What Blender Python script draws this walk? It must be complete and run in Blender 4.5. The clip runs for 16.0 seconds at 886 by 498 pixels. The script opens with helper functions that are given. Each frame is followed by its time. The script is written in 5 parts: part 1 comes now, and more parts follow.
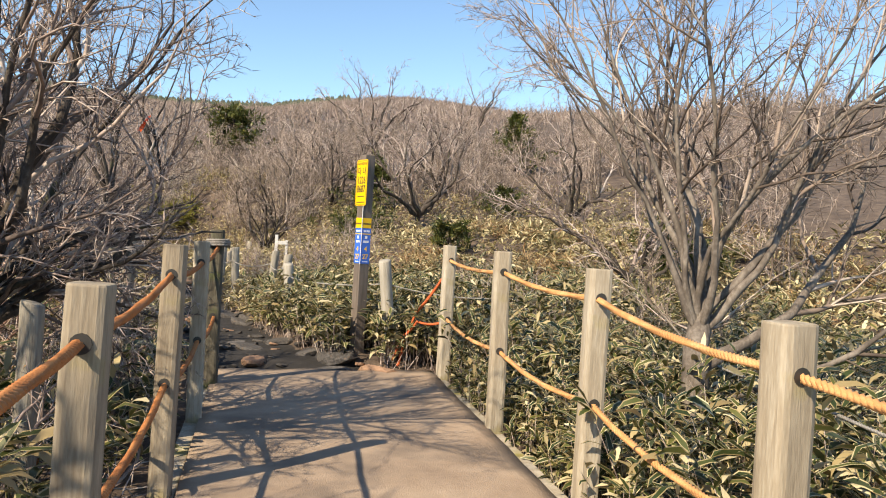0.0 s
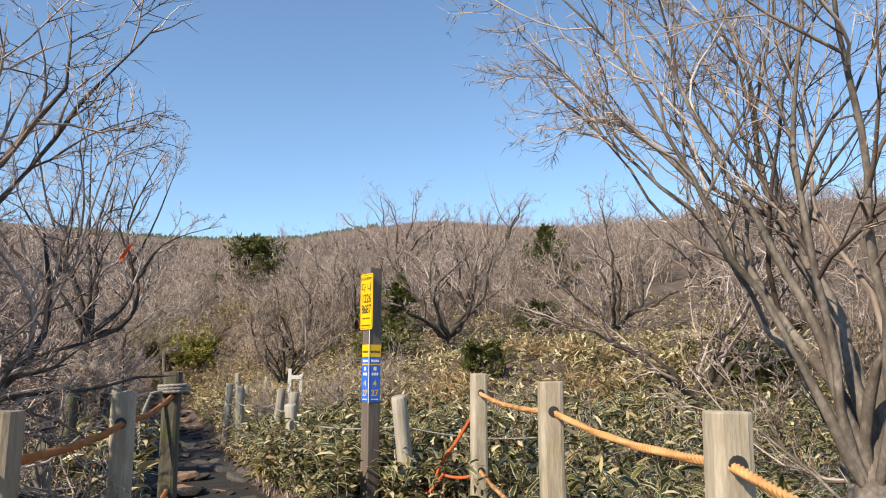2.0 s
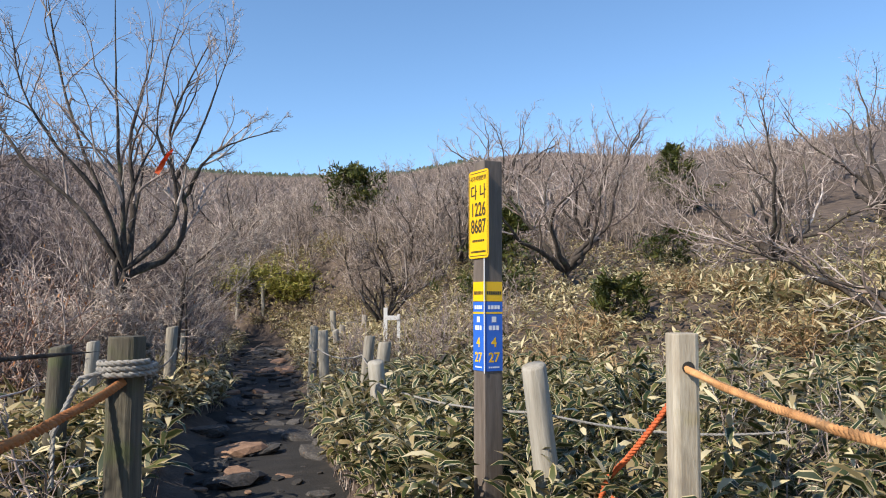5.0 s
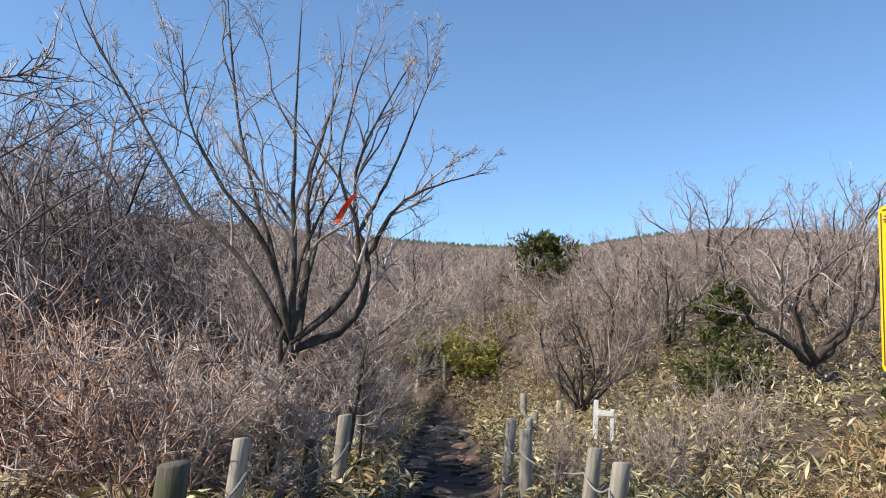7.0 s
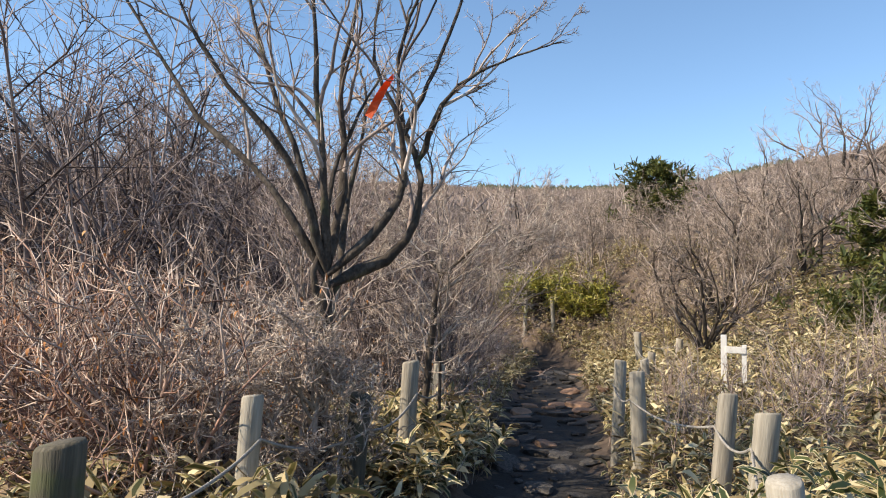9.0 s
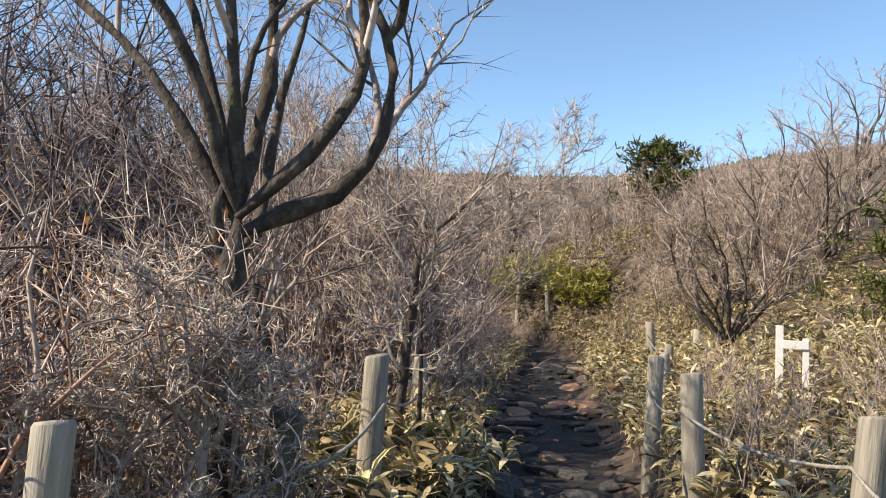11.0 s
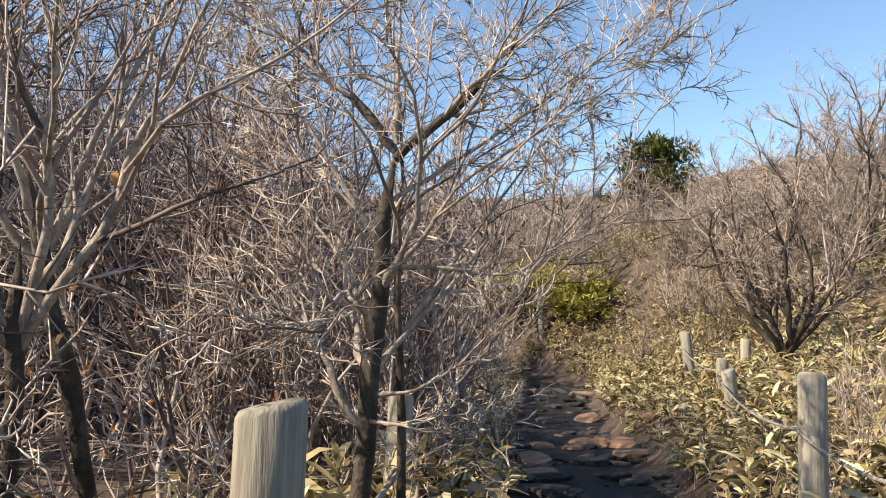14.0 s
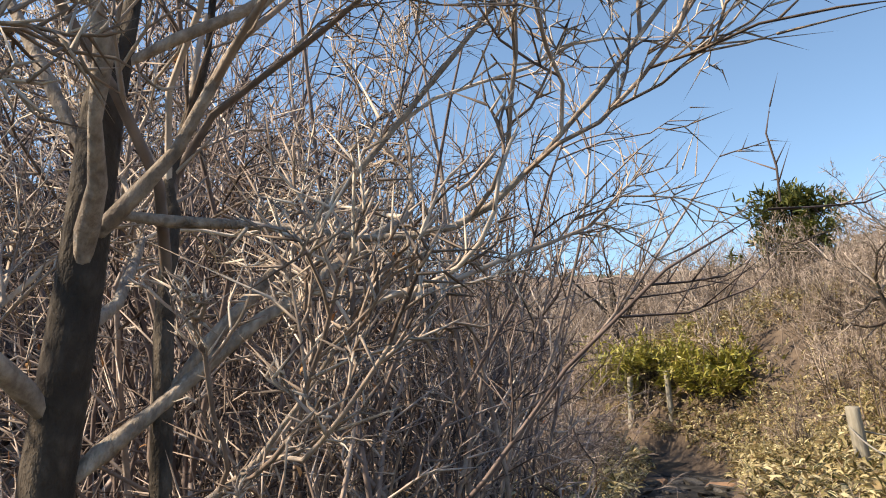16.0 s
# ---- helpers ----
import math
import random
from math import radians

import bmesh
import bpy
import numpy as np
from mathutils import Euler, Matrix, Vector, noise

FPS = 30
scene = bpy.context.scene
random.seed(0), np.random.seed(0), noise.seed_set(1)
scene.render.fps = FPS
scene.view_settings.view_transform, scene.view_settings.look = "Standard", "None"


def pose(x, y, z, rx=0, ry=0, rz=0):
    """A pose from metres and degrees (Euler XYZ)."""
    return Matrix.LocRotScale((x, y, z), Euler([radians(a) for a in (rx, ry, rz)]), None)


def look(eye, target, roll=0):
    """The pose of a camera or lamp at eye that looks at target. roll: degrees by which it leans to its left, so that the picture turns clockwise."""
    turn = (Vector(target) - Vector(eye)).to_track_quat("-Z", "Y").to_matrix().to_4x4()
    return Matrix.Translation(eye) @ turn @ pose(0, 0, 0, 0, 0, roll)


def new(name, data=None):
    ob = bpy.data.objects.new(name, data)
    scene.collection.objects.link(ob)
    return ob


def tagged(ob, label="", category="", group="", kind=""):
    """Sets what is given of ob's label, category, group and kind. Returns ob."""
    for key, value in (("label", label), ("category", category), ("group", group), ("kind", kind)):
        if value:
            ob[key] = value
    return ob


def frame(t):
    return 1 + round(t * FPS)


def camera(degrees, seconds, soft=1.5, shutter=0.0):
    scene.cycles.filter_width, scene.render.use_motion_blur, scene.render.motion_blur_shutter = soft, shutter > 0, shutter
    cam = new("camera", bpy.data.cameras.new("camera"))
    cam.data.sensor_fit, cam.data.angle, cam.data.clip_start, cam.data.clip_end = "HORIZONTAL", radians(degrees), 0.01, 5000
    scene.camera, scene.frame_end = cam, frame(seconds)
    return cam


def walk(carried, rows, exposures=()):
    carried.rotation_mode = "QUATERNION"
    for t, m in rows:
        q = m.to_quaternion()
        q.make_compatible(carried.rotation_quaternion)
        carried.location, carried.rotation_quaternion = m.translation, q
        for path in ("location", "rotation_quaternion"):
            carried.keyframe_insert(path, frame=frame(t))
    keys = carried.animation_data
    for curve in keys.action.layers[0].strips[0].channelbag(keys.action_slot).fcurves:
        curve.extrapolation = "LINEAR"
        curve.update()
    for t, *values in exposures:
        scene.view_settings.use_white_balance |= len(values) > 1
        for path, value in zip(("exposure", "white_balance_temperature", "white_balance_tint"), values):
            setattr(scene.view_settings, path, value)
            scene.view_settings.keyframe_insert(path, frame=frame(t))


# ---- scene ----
cam = camera(60.7, 16.0, soft=1.05)
PATH = [
    (0, (0.693, -1.498, 1.202), (1.061, 0.468, 1.202), 3.4),
    (0.5, (0.706, -1.209, 1.224), (0.97, 0.771, 1.32), 2.9),
    (1, (0.816, -0.812, 1.248), (1.039, 1.171, 1.38), 2.7),
    (1.5, (0.933, -0.425, 1.246), (1.148, 1.553, 1.441), 2.2),
    (2, (1.032, -0.074, 1.261), (1.303, 1.882, 1.578), 0.1),
    (2.5, (1.15, 0.24, 1.27), (1.564, 2.165, 1.624), -2.4),
    (3, (1.199, 0.559, 1.27), (1.492, 2.507, 1.615), -2.2),
    (3.5, (1.119, 1.042, 1.283), (1.232, 3.026, 1.505), -1.3),
    (3.7, (1.136, 1.189, 1.261), (1.199, 3.183, 1.396), -1.1),
    (5.8, (0.904, 3.144, 1.489), (0.812, 5.135, 1.652), 2.1),
    (6, (0.807, 3.328, 1.512), (0.572, 5.301, 1.738), 2.4),
    (6.5, (0.68, 3.766, 1.503), (0.202, 5.665, 1.907), 3.7),
    (7, (0.509, 4.144, 1.533), (0.04, 6.062, 1.849), 3.7),
    (7.5, (0.436, 4.54, 1.542), (-0.241, 6.407, 1.781), 4.0),
    (8, (0.384, 4.913, 1.519), (-0.359, 6.758, 1.726), -1.5),
    (8.5, (0.467, 5.191, 1.523), (-0.275, 7.041, 1.69), 0.3),
    (9, (0.425, 5.461, 1.457), (-0.318, 7.31, 1.624), 1.3),
    (9.5, (0.412, 5.863, 1.414), (-0.299, 7.726, 1.574), 1.0),
    (9.7, (0.366, 6.012, 1.38), (-0.349, 7.871, 1.558), 1.7),
    (11.8, (-0.504, 7.572, 1.381), (-1.214, 9.437, 1.496), 3.0),
    (12, (-0.564, 7.678, 1.36), (-1.274, 9.544, 1.472), 4.6),
    (12.5, (-0.69, 8.051, 1.298), (-1.409, 9.915, 1.394), 1.4),
    (13, (-0.892, 8.461, 1.288), (-1.49, 10.36, 1.475), -0.6),
    (13.5, (-1.016, 8.835, 1.243), (-1.579, 10.746, 1.419), 0.0),
    (14, (-1.095, 9.275, 1.233), (-1.746, 11.155, 1.442), -0.1),
    (14.5, (-1.124, 9.748, 1.251), (-1.762, 11.62, 1.553), 1.8),
    (15, (-1.129, 10.173, 1.231), (-1.787, 12.033, 1.554), 1.5),
    (15.5, (-1.241, 10.601, 1.208), (-1.971, 12.435, 1.533), 1.4),
    (16, (-1.221, 10.801, 1.184), (-2.158, 12.518, 1.605), -0.7),
]
walk(cam, [(t, look(eye, target, roll)) for t, eye, target, roll in PATH], exposures=[(0, 0.76, 7400, 10), (2, 0.57, 7000, 10), (3.5, 0.47, 6550, 10), (6.5, 0.50, 6300, 10), (8, 0.63, 6800, 10), (9.7, 0.70, 7050, 10), (12, 0.88, 7300, 10), (13, 0.96, 7500, 10), (14.5, 0.84, 7300, 10), (16, 0.86, 7600, 10)])

# ---- light ----
SUN_DIR = Vector((-1.1, -0.90, 1.13)).normalized()
world = bpy.data.worlds.new("sky")
scene.world = world
world.use_nodes = True
wn = world.node_tree.nodes
sky = wn.new("ShaderNodeTexSky")
sky.sky_type = "NISHITA"
sky.sun_disc = False
sky.sun_elevation = math.asin(SUN_DIR.z)
sky.sun_rotation = math.atan2(SUN_DIR.x, SUN_DIR.y)
sky.altitude = 1400
sky.air_density = 1.0
sky.dust_density = 0.3
sky.ozone_density = 1.3
wn["Background"].inputs["Strength"].default_value = 0.138
tint = wn.new("ShaderNodeMix")
tint.data_type, tint.blend_type = "RGBA", "MULTIPLY"
tint.inputs[0].default_value = 1.0
tint.inputs[7].default_value = (0.85, 1.0, 1.08, 1)
world.node_tree.links.new(sky.outputs["Color"], tint.inputs[6])
world.node_tree.links.new(tint.outputs[2], wn["Background"].inputs["Color"])
sun_data = bpy.data.lights.new("sun", "SUN")
sun_data.energy = 5.0
sun_data.angle = radians(0.55)
sun_data.color = (1.0, 0.89, 0.73)
sun = new("sun", sun_data)
sun.rotation_euler = SUN_DIR.to_track_quat("Z", "Y").to_euler()

# ---- materials ----
def ramp_of(nt, stops):
    r = nt.nodes.new("ShaderNodeValToRGB")
    els = r.color_ramp.elements
    while len(els) < len(stops):
        els.new(0.5)
    for e, (p, c) in zip(els, stops):
        e.position, e.color = p, (*c, 1)
    return r


def surface(name, stops, scale=8.0, rough=0.8, bump=0.3, stretch=(1, 1, 1), fine=60.0, metal=0.0, stain=None, islands=0.0, objects=0.0, bump_dist=0.01):
    """A two-scale procedural surface: a coarse colour ramp, fine grain, optional stains, variation by island or by object."""
    m = bpy.data.materials.new(name)
    m.use_nodes = True
    nt = m.node_tree
    lk = nt.links.new
    b = nt.nodes["Principled BSDF"]
    b.inputs["Roughness"].default_value = rough
    b.inputs["Metallic"].default_value = metal
    tc = nt.nodes.new("ShaderNodeTexCoord")
    mp = nt.nodes.new("ShaderNodeMapping")
    mp.inputs["Scale"].default_value = stretch
    lk(tc.outputs["Object"], mp.inputs["Vector"])
    n1 = nt.nodes.new("ShaderNodeTexNoise")
    n1.inputs["Scale"].default_value = scale
    n1.inputs["Detail"].default_value = 6
    n1.inputs["Roughness"].default_value = 0.65
    lk(mp.outputs["Vector"], n1.inputs["Vector"])
    n2 = nt.nodes.new("ShaderNodeTexNoise")
    n2.inputs["Scale"].default_value = fine
    n2.inputs["Detail"].default_value = 4
    lk(mp.outputs["Vector"], n2.inputs["Vector"])
    mx = nt.nodes.new("ShaderNodeMath")
    mx.operation = "MULTIPLY_ADD"
    mx.inputs[1].default_value = 0.3
    lk(n2.outputs["Fac"], mx.inputs[0])
    sub = nt.nodes.new("ShaderNodeMath")
    sub.operation = "MULTIPLY_ADD"
    sub.inputs[1].default_value = 0.85
    sub.inputs[2].default_value = -0.075
    lk(n1.outputs["Fac"], sub.inputs[0])
    lk(sub.outputs[0], mx.inputs[2])
    fac = mx.outputs[0]
    if islands or objects:
        src = nt.nodes.new("ShaderNodeNewGeometry").outputs["Random Per Island"] if islands else nt.nodes.new("ShaderNodeObjectInfo").outputs["Random"]
        ad = nt.nodes.new("ShaderNodeMath")
        ad.operation = "MULTIPLY_ADD"
        ad.inputs[1].default_value = islands or objects
        ad2 = nt.nodes.new("ShaderNodeMath")
        ad2.operation = "SUBTRACT"
        ad2.inputs[1].default_value = (islands or objects) / 2
        lk(src, ad.inputs[0])
        lk(fac, ad2.inputs[0])
        lk(ad2.outputs[0], ad.inputs[2])
        fac = ad.outputs[0]
    r = ramp_of(nt, stops)
    lk(fac, r.inputs["Fac"])
    col = r.outputs["Color"]
    if stain:
        n3 = nt.nodes.new("ShaderNodeTexNoise")
        n3.inputs["Scale"].default_value = stain[0]
        n3.inputs["Detail"].default_value = 5
        lk(tc.outputs["Object"], n3.inputs["Vector"])
        r3 = ramp_of(nt, [(stain[2], (0, 0, 0)), (min(1, stain[2] + 0.12), (1, 1, 1))])
        lk(n3.outputs["Fac"], r3.inputs["Fac"])
        mix = nt.nodes.new("ShaderNodeMix")
        mix.data_type = "RGBA"
        lk(r3.outputs["Color"], mix.inputs[0])
        lk(col, mix.inputs[6])
        mix.inputs[7].default_value = (*stain[1], 1)
        col = mix.outputs[2]
    lk(col, b.inputs["Base Color"])
    if bump:
        bp = nt.nodes.new("ShaderNodeBump")
        bp.inputs["Strength"].default_value = bump
        bp.inputs["Distance"].default_value = bump_dist
        lk(mx.outputs[0], bp.inputs["Height"])
        lk(bp.outputs["Normal"], b.inputs["Normal"])
    return m


def leaf_surface(name, greens, straw, margin=0.30, straw_share=0.3, sheen=0.45):
    """Dwarf bamboo: a green blade with a withered pale margin; a share of the blades withered right through."""
    m = bpy.data.materials.new(name)
    m.use_nodes = True
    nt = m.node_tree
    lk = nt.links.new
    b = nt.nodes["Principled BSDF"]
    b.inputs["Roughness"].default_value = sheen
    b.inputs["Subsurface Weight"].default_value = 0.0
    uv = nt.nodes.new("ShaderNodeUVMap")
    sx = nt.nodes.new("ShaderNodeSeparateXYZ")
    lk(uv.outputs["UV"], sx.inputs[0])
    geo = nt.nodes.new("ShaderNodeNewGeometry")
    noi = nt.nodes.new("ShaderNodeTexNoise")
    noi.inputs["Scale"].default_value = 25
    lk(geo.outputs["Position"], noi.inputs["Vector"])
    a = nt.nodes.new("ShaderNodeMath"); a.operation = "SUBTRACT"; a.inputs[1].default_value = 0.5
    lk(sx.outputs["X"], a.inputs[0])
    ab = nt.nodes.new("ShaderNodeMath"); ab.operation = "ABSOLUTE"
    lk(a.outputs[0], ab.inputs[0])
    wob = nt.nodes.new("ShaderNodeMath"); wob.operation = "MULTIPLY_ADD"; wob.inputs[1].default_value = 0.22
    lk(noi.outputs["Fac"], wob.inputs[0]); lk(ab.outputs[0], wob.inputs[2])
    edge = nt.nodes.new("ShaderNodeMapRange")
    edge.inputs["From Min"].default_value = margin + 0.11
    edge.inputs["From Max"].default_value = margin + 0.19
    lk(wob.outputs[0], edge.inputs["Value"])
    gr = ramp_of(nt, greens)
    lk(geo.outputs["Random Per Island"], gr.inputs["Fac"])
    st = ramp_of(nt, straw)
    mulr = nt.nodes.new("ShaderNodeMath"); mulr.operation = "MULTIPLY"; mulr.inputs[1].default_value = 7.31
    fr = nt.nodes.new("ShaderNodeMath"); fr.operation = "FRACT"
    lk(geo.outputs["Random Per Island"], mulr.inputs[0]); lk(mulr.outputs[0], fr.inputs[0])
    lk(fr.outputs[0], st.inputs["Fac"])
    dead = nt.nodes.new("ShaderNodeMath"); dead.operation = "LESS_THAN"; dead.inputs[1].default_value = straw_share
    mul2 = nt.nodes.new("ShaderNodeMath"); mul2.operation = "MULTIPLY"; mul2.inputs[1].default_value = 13.7
    fr2 = nt.nodes.new("ShaderNodeMath"); fr2.operation = "FRACT"
    lk(geo.outputs["Random Per Island"], mul2.inputs[0]); lk(mul2.outputs[0], fr2.inputs[0]); lk(fr2.outputs[0], dead.inputs[0])
    mxm = nt.nodes.new("ShaderNodeMath"); mxm.operation = "MAXIMUM"
    lk(edge.outputs["Result"], mxm.inputs[0]); lk(dead.outputs[0], mxm.inputs[1])
    mix = nt.nodes.new("ShaderNodeMix"); mix.data_type = "RGBA"
    lk(mxm.outputs[0], mix.inputs[0]); lk(gr.outputs["Color"], mix.inputs[6]); lk(st.outputs["Color"], mix.inputs[7])
    lk(mix.outputs[2], b.inputs["Base Color"])
    tr = nt.nodes.new("ShaderNodeBsdfTranslucent")
    lk(mix.outputs[2], tr.inputs["Color"])
    ms = nt.nodes.new("ShaderNodeMixShader"); ms.inputs[0].default_value = 0.22
    out = nt.nodes["Material Output"]
    lk(b.outputs[0], ms.inputs[1]); lk(tr.outputs[0], ms.inputs[2]); lk(ms.outputs[0], out.inputs["Surface"])
    return m


def plain(name, c, rough=0.6, metal=0.0):
    return surface(name, [(0.2, tuple(v * 0.86 for v in c)), (0.8, tuple(min(1, v * 1.08) for v in c))], scale=14, rough=rough, bump=0.08, fine=180, metal=metal)


M_SOIL = surface("soil_litter", [(0.25, (0.03, 0.021, 0.015)), (0.5, (0.09, 0.064, 0.048)), (0.75, (0.18, 0.135, 0.10))], scale=3.0, rough=0.95, bump=0.9, fine=40, bump_dist=0.03)
M_PATH = surface("dark_path_soil", [(0.25, (0.007, 0.0065, 0.006)), (0.55, (0.020, 0.0175, 0.016)), (0.8, (0.055, 0.047, 0.040))], scale=5.0, rough=0.9, bump=0.9, fine=70, bump_dist=0.03)
M_STONE = surface("basalt_stone", [(0.2, (0.016, 0.0155, 0.015)), (0.5, (0.045, 0.041, 0.039)), (0.8, (0.16, 0.147, 0.138))], scale=9, rough=0.92, bump=0.8, fine=70, objects=0.3, stain=(5, (0.17, 0.10, 0.05), 0.62))
M_STONE_RUST = surface("rusty_stone", [(0.2, (0.10, 0.06, 0.04)), (0.5, (0.27, 0.16, 0.10)), (0.8, (0.38, 0.25, 0.17))], scale=7, rough=0.8, bump=0.8, fine=70)
M_DECK = surface("coir_mat", [(0.2, (0.17, 0.12, 0.085)), (0.5, (0.31, 0.23, 0.165)), (0.8, (0.43, 0.335, 0.25))], scale=2.2, rough=0.95, bump=0.9, fine=150, stain=(1.6, (0.19, 0.145, 0.11), 0.50), bump_dist=0.015)
M_WOOD = surface("weathered_post_wood", [(0.2, (0.14, 0.105, 0.07)), (0.5, (0.31, 0.262, 0.195)), (0.8, (0.50, 0.455, 0.375))], scale=4, rough=0.85, bump=0.7, stretch=(3.5, 3.5, 0.5), fine=34, objects=0.3, stain=(2.6, (0.27, 0.23, 0.07), 0.57))
M_LOG = surface("grey_log_wood", [(0.2, (0.13, 0.115, 0.095)), (0.5, (0.29, 0.265, 0.22)), (0.8, (0.43, 0.40, 0.35))], scale=5, rough=0.85, bump=0.7, stretch=(7, 7, 0.5), fine=26, objects=0.3, stain=(3.5, (0.13, 0.10, 0.07), 0.64))
# mossy wood whose colour also holds the shade these posts stand in
M_LOG_SHADED = surface("shaded_mossy_log", [(0.2, (0.03, 0.026, 0.02)), (0.5, (0.085, 0.075, 0.055)), (0.8, (0.16, 0.145, 0.11))], scale=6, rough=0.9, bump=0.7, stretch=(7, 7, 0.5), fine=26, stain=(4, (0.07, 0.085, 0.03), 0.55))
M_ROPE = surface("orange_rope", [(0.2, (0.36, 0.155, 0.05)), (0.5, (0.57, 0.29, 0.115)), (0.8, (0.69, 0.44, 0.22))], scale=9, rough=0.85, bump=0.6, fine=200)
M_ROPE_RUST = surface("rust_orange_rope", [(0.2, (0.22, 0.07, 0.02)), (0.5, (0.38, 0.145, 0.045)), (0.8, (0.50, 0.24, 0.09))], scale=9, rough=0.85, bump=0.6, fine=200)
M_ROPE_RED = surface("red_orange_rope", [(0.2, (0.42, 0.07, 0.02)), (0.8, (0.66, 0.16, 0.05))], scale=9, rough=0.8, bump=0.5, fine=200)
M_ROPE_GREY = surface("grey_rope", [(0.2, (0.12, 0.11, 0.10)), (0.8, (0.42, 0.40, 0.37))], scale=30, rough=0.9, bump=0.6, fine=200)
M_BARK = surface("grey_bark", [(0.25, (0.035, 0.028, 0.023)), (0.48, (0.11, 0.09, 0.075)), (0.78, (0.33, 0.29, 0.25))], scale=9, rough=0.85, bump=0.8, fine=55, stretch=(1, 1, 0.6), bump_dist=0.012)
M_BARK_DARK = surface("dark_bark", [(0.25, (0.016, 0.012, 0.010)), (0.5, (0.052, 0.040, 0.032)), (0.78, (0.18, 0.15, 0.125))], scale=11, rough=0.92, bump=1.0, fine=50, stretch=(1, 1, 0.6), stain=(4, (0.09, 0.10, 0.05), 0.62), bump_dist=0.03)
M_LIMB = surface("pale_lichened_bark", [(0.2, (0.07, 0.052, 0.042)), (0.45, (0.26, 0.21, 0.175)), (0.75, (0.60, 0.52, 0.45))], scale=26, rough=0.9, bump=1.0, fine=130, stretch=(1, 1, 0.6), stain=(14, (0.07, 0.055, 0.045), 0.65), bump_dist=0.012)
M_TWIG = surface("grey_twigs", [(0.2, (0.060, 0.042, 0.036)), (0.5, (0.26, 0.197, 0.172)), (0.8, (0.60, 0.515, 0.465))], scale=3, rough=0.8, bump=0, fine=30, islands=0.5)
M_TWIG_RED = surface("red_brown_twigs", [(0.2, (0.065, 0.035, 0.026)), (0.5, (0.27, 0.152, 0.113)), (0.8, (0.64, 0.51, 0.43))], scale=2, rough=0.8, bump=0, fine=30, islands=0.65)
# mauve twigs, coloured darker for the shade inside the thickets
M_TWIG_SHADED = surface("shaded_mauve_twigs", [(0.2, (0.028, 0.019, 0.018)), (0.5, (0.125, 0.090, 0.084)), (0.8, (0.42, 0.345, 0.325))], scale=0.8, rough=0.85, bump=0, fine=10, islands=0.6)
M_TWIG_FAR = surface("mauve_grey_twigs", [(0.2, (0.048, 0.034, 0.027)), (0.5, (0.21, 0.160, 0.130)), (0.8, (0.52, 0.43, 0.37))], scale=0.8, rough=0.85, bump=0, fine=10, islands=0.6)
M_TWIG_PALE = surface("pale_lichened_twigs", [(0.2, (0.12, 0.085, 0.07)), (0.5, (0.36, 0.285, 0.24)), (0.8, (0.70, 0.615, 0.54))], scale=3, rough=0.8, bump=0, fine=30, islands=0.5)
M_HILL = surface("hill_woods_bark", [(0.2, (0.085, 0.062, 0.055)), (0.5, (0.165, 0.128, 0.113)), (0.8, (0.26, 0.21, 0.19))], scale=0.03, rough=0.9, bump=0, fine=0.4, islands=0.3)
M_RIDGE = surface("ridge_conifer_green", [(0.2, (0.035, 0.050, 0.030)), (0.5, (0.055, 0.072, 0.042)), (0.8, (0.09, 0.10, 0.06))], scale=0.05, rough=0.9, bump=0, fine=0.6, islands=0.5)
M_SASA = leaf_surface("sasa_leaf", [(0.1, (0.022, 0.036, 0.011)), (0.5, (0.045, 0.064, 0.018)), (0.9, (0.11, 0.115, 0.032))], [(0.1, (0.28, 0.21, 0.10)), (0.5, (0.44, 0.36, 0.19)), (0.9, (0.60, 0.53, 0.34))], margin=0.31, straw_share=0.2)
M_SASA_DRY = leaf_surface("dry_sasa_leaf", [(0.1, (0.05, 0.062, 0.018)), (0.5, (0.13, 0.122, 0.04)), (0.9, (0.26, 0.22, 0.085))], [(0.1, (0.24, 0.165, 0.08)), (0.5, (0.47, 0.385, 0.205)), (0.9, (0.66, 0.575, 0.36))], margin=0.23, straw_share=0.43, sheen=0.6)
M_NEEDLE = leaf_surface("conifer_needles", [(0.1, (0.04, 0.055, 0.014)), (0.5, (0.085, 0.10, 0.024)), (0.9, (0.16, 0.155, 0.04))], [(0.1, (0.07, 0.09, 0.03)), (0.9, (0.12, 0.13, 0.04))], margin=0.5, straw_share=0.1)
M_OLIVE = leaf_surface("yellow_green_leaf", [(0.1, (0.15, 0.16, 0.03)), (0.5, (0.28, 0.265, 0.05)), (0.9, (0.40, 0.355, 0.08))], [(0.1, (0.25, 0.2, 0.07)), (0.9, (0.36, 0.29, 0.11))], margin=0.5, straw_share=0.15)
M_DRYLEAF = leaf_surface("withered_leaf", [(0.1, (0.30, 0.11, 0.035)), (0.5, (0.45, 0.19, 0.06)), (0.9, (0.55, 0.30, 0.12))], [(0.1, (0.30, 0.16, 0.08)), (0.9, (0.46, 0.30, 0.16))], margin=0.5, straw_share=0.2, sheen=0.7)
M_GRASS = leaf_surface("dry_grass", [(0.1, (0.27, 0.18, 0.09)), (0.5, (0.37, 0.265, 0.14)), (0.9, (0.47, 0.36, 0.21))], [(0.1, (0.38, 0.22, 0.10)), (0.9, (0.5, 0.34, 0.18))], margin=0.5, straw_share=0.3, sheen=0.8)
M_YELLOW = plain("sign_yellow", (0.86, 0.51, 0.006), 0.4)
M_BLUE = plain("sign_blue", (0.03, 0.14, 0.60), 0.4)
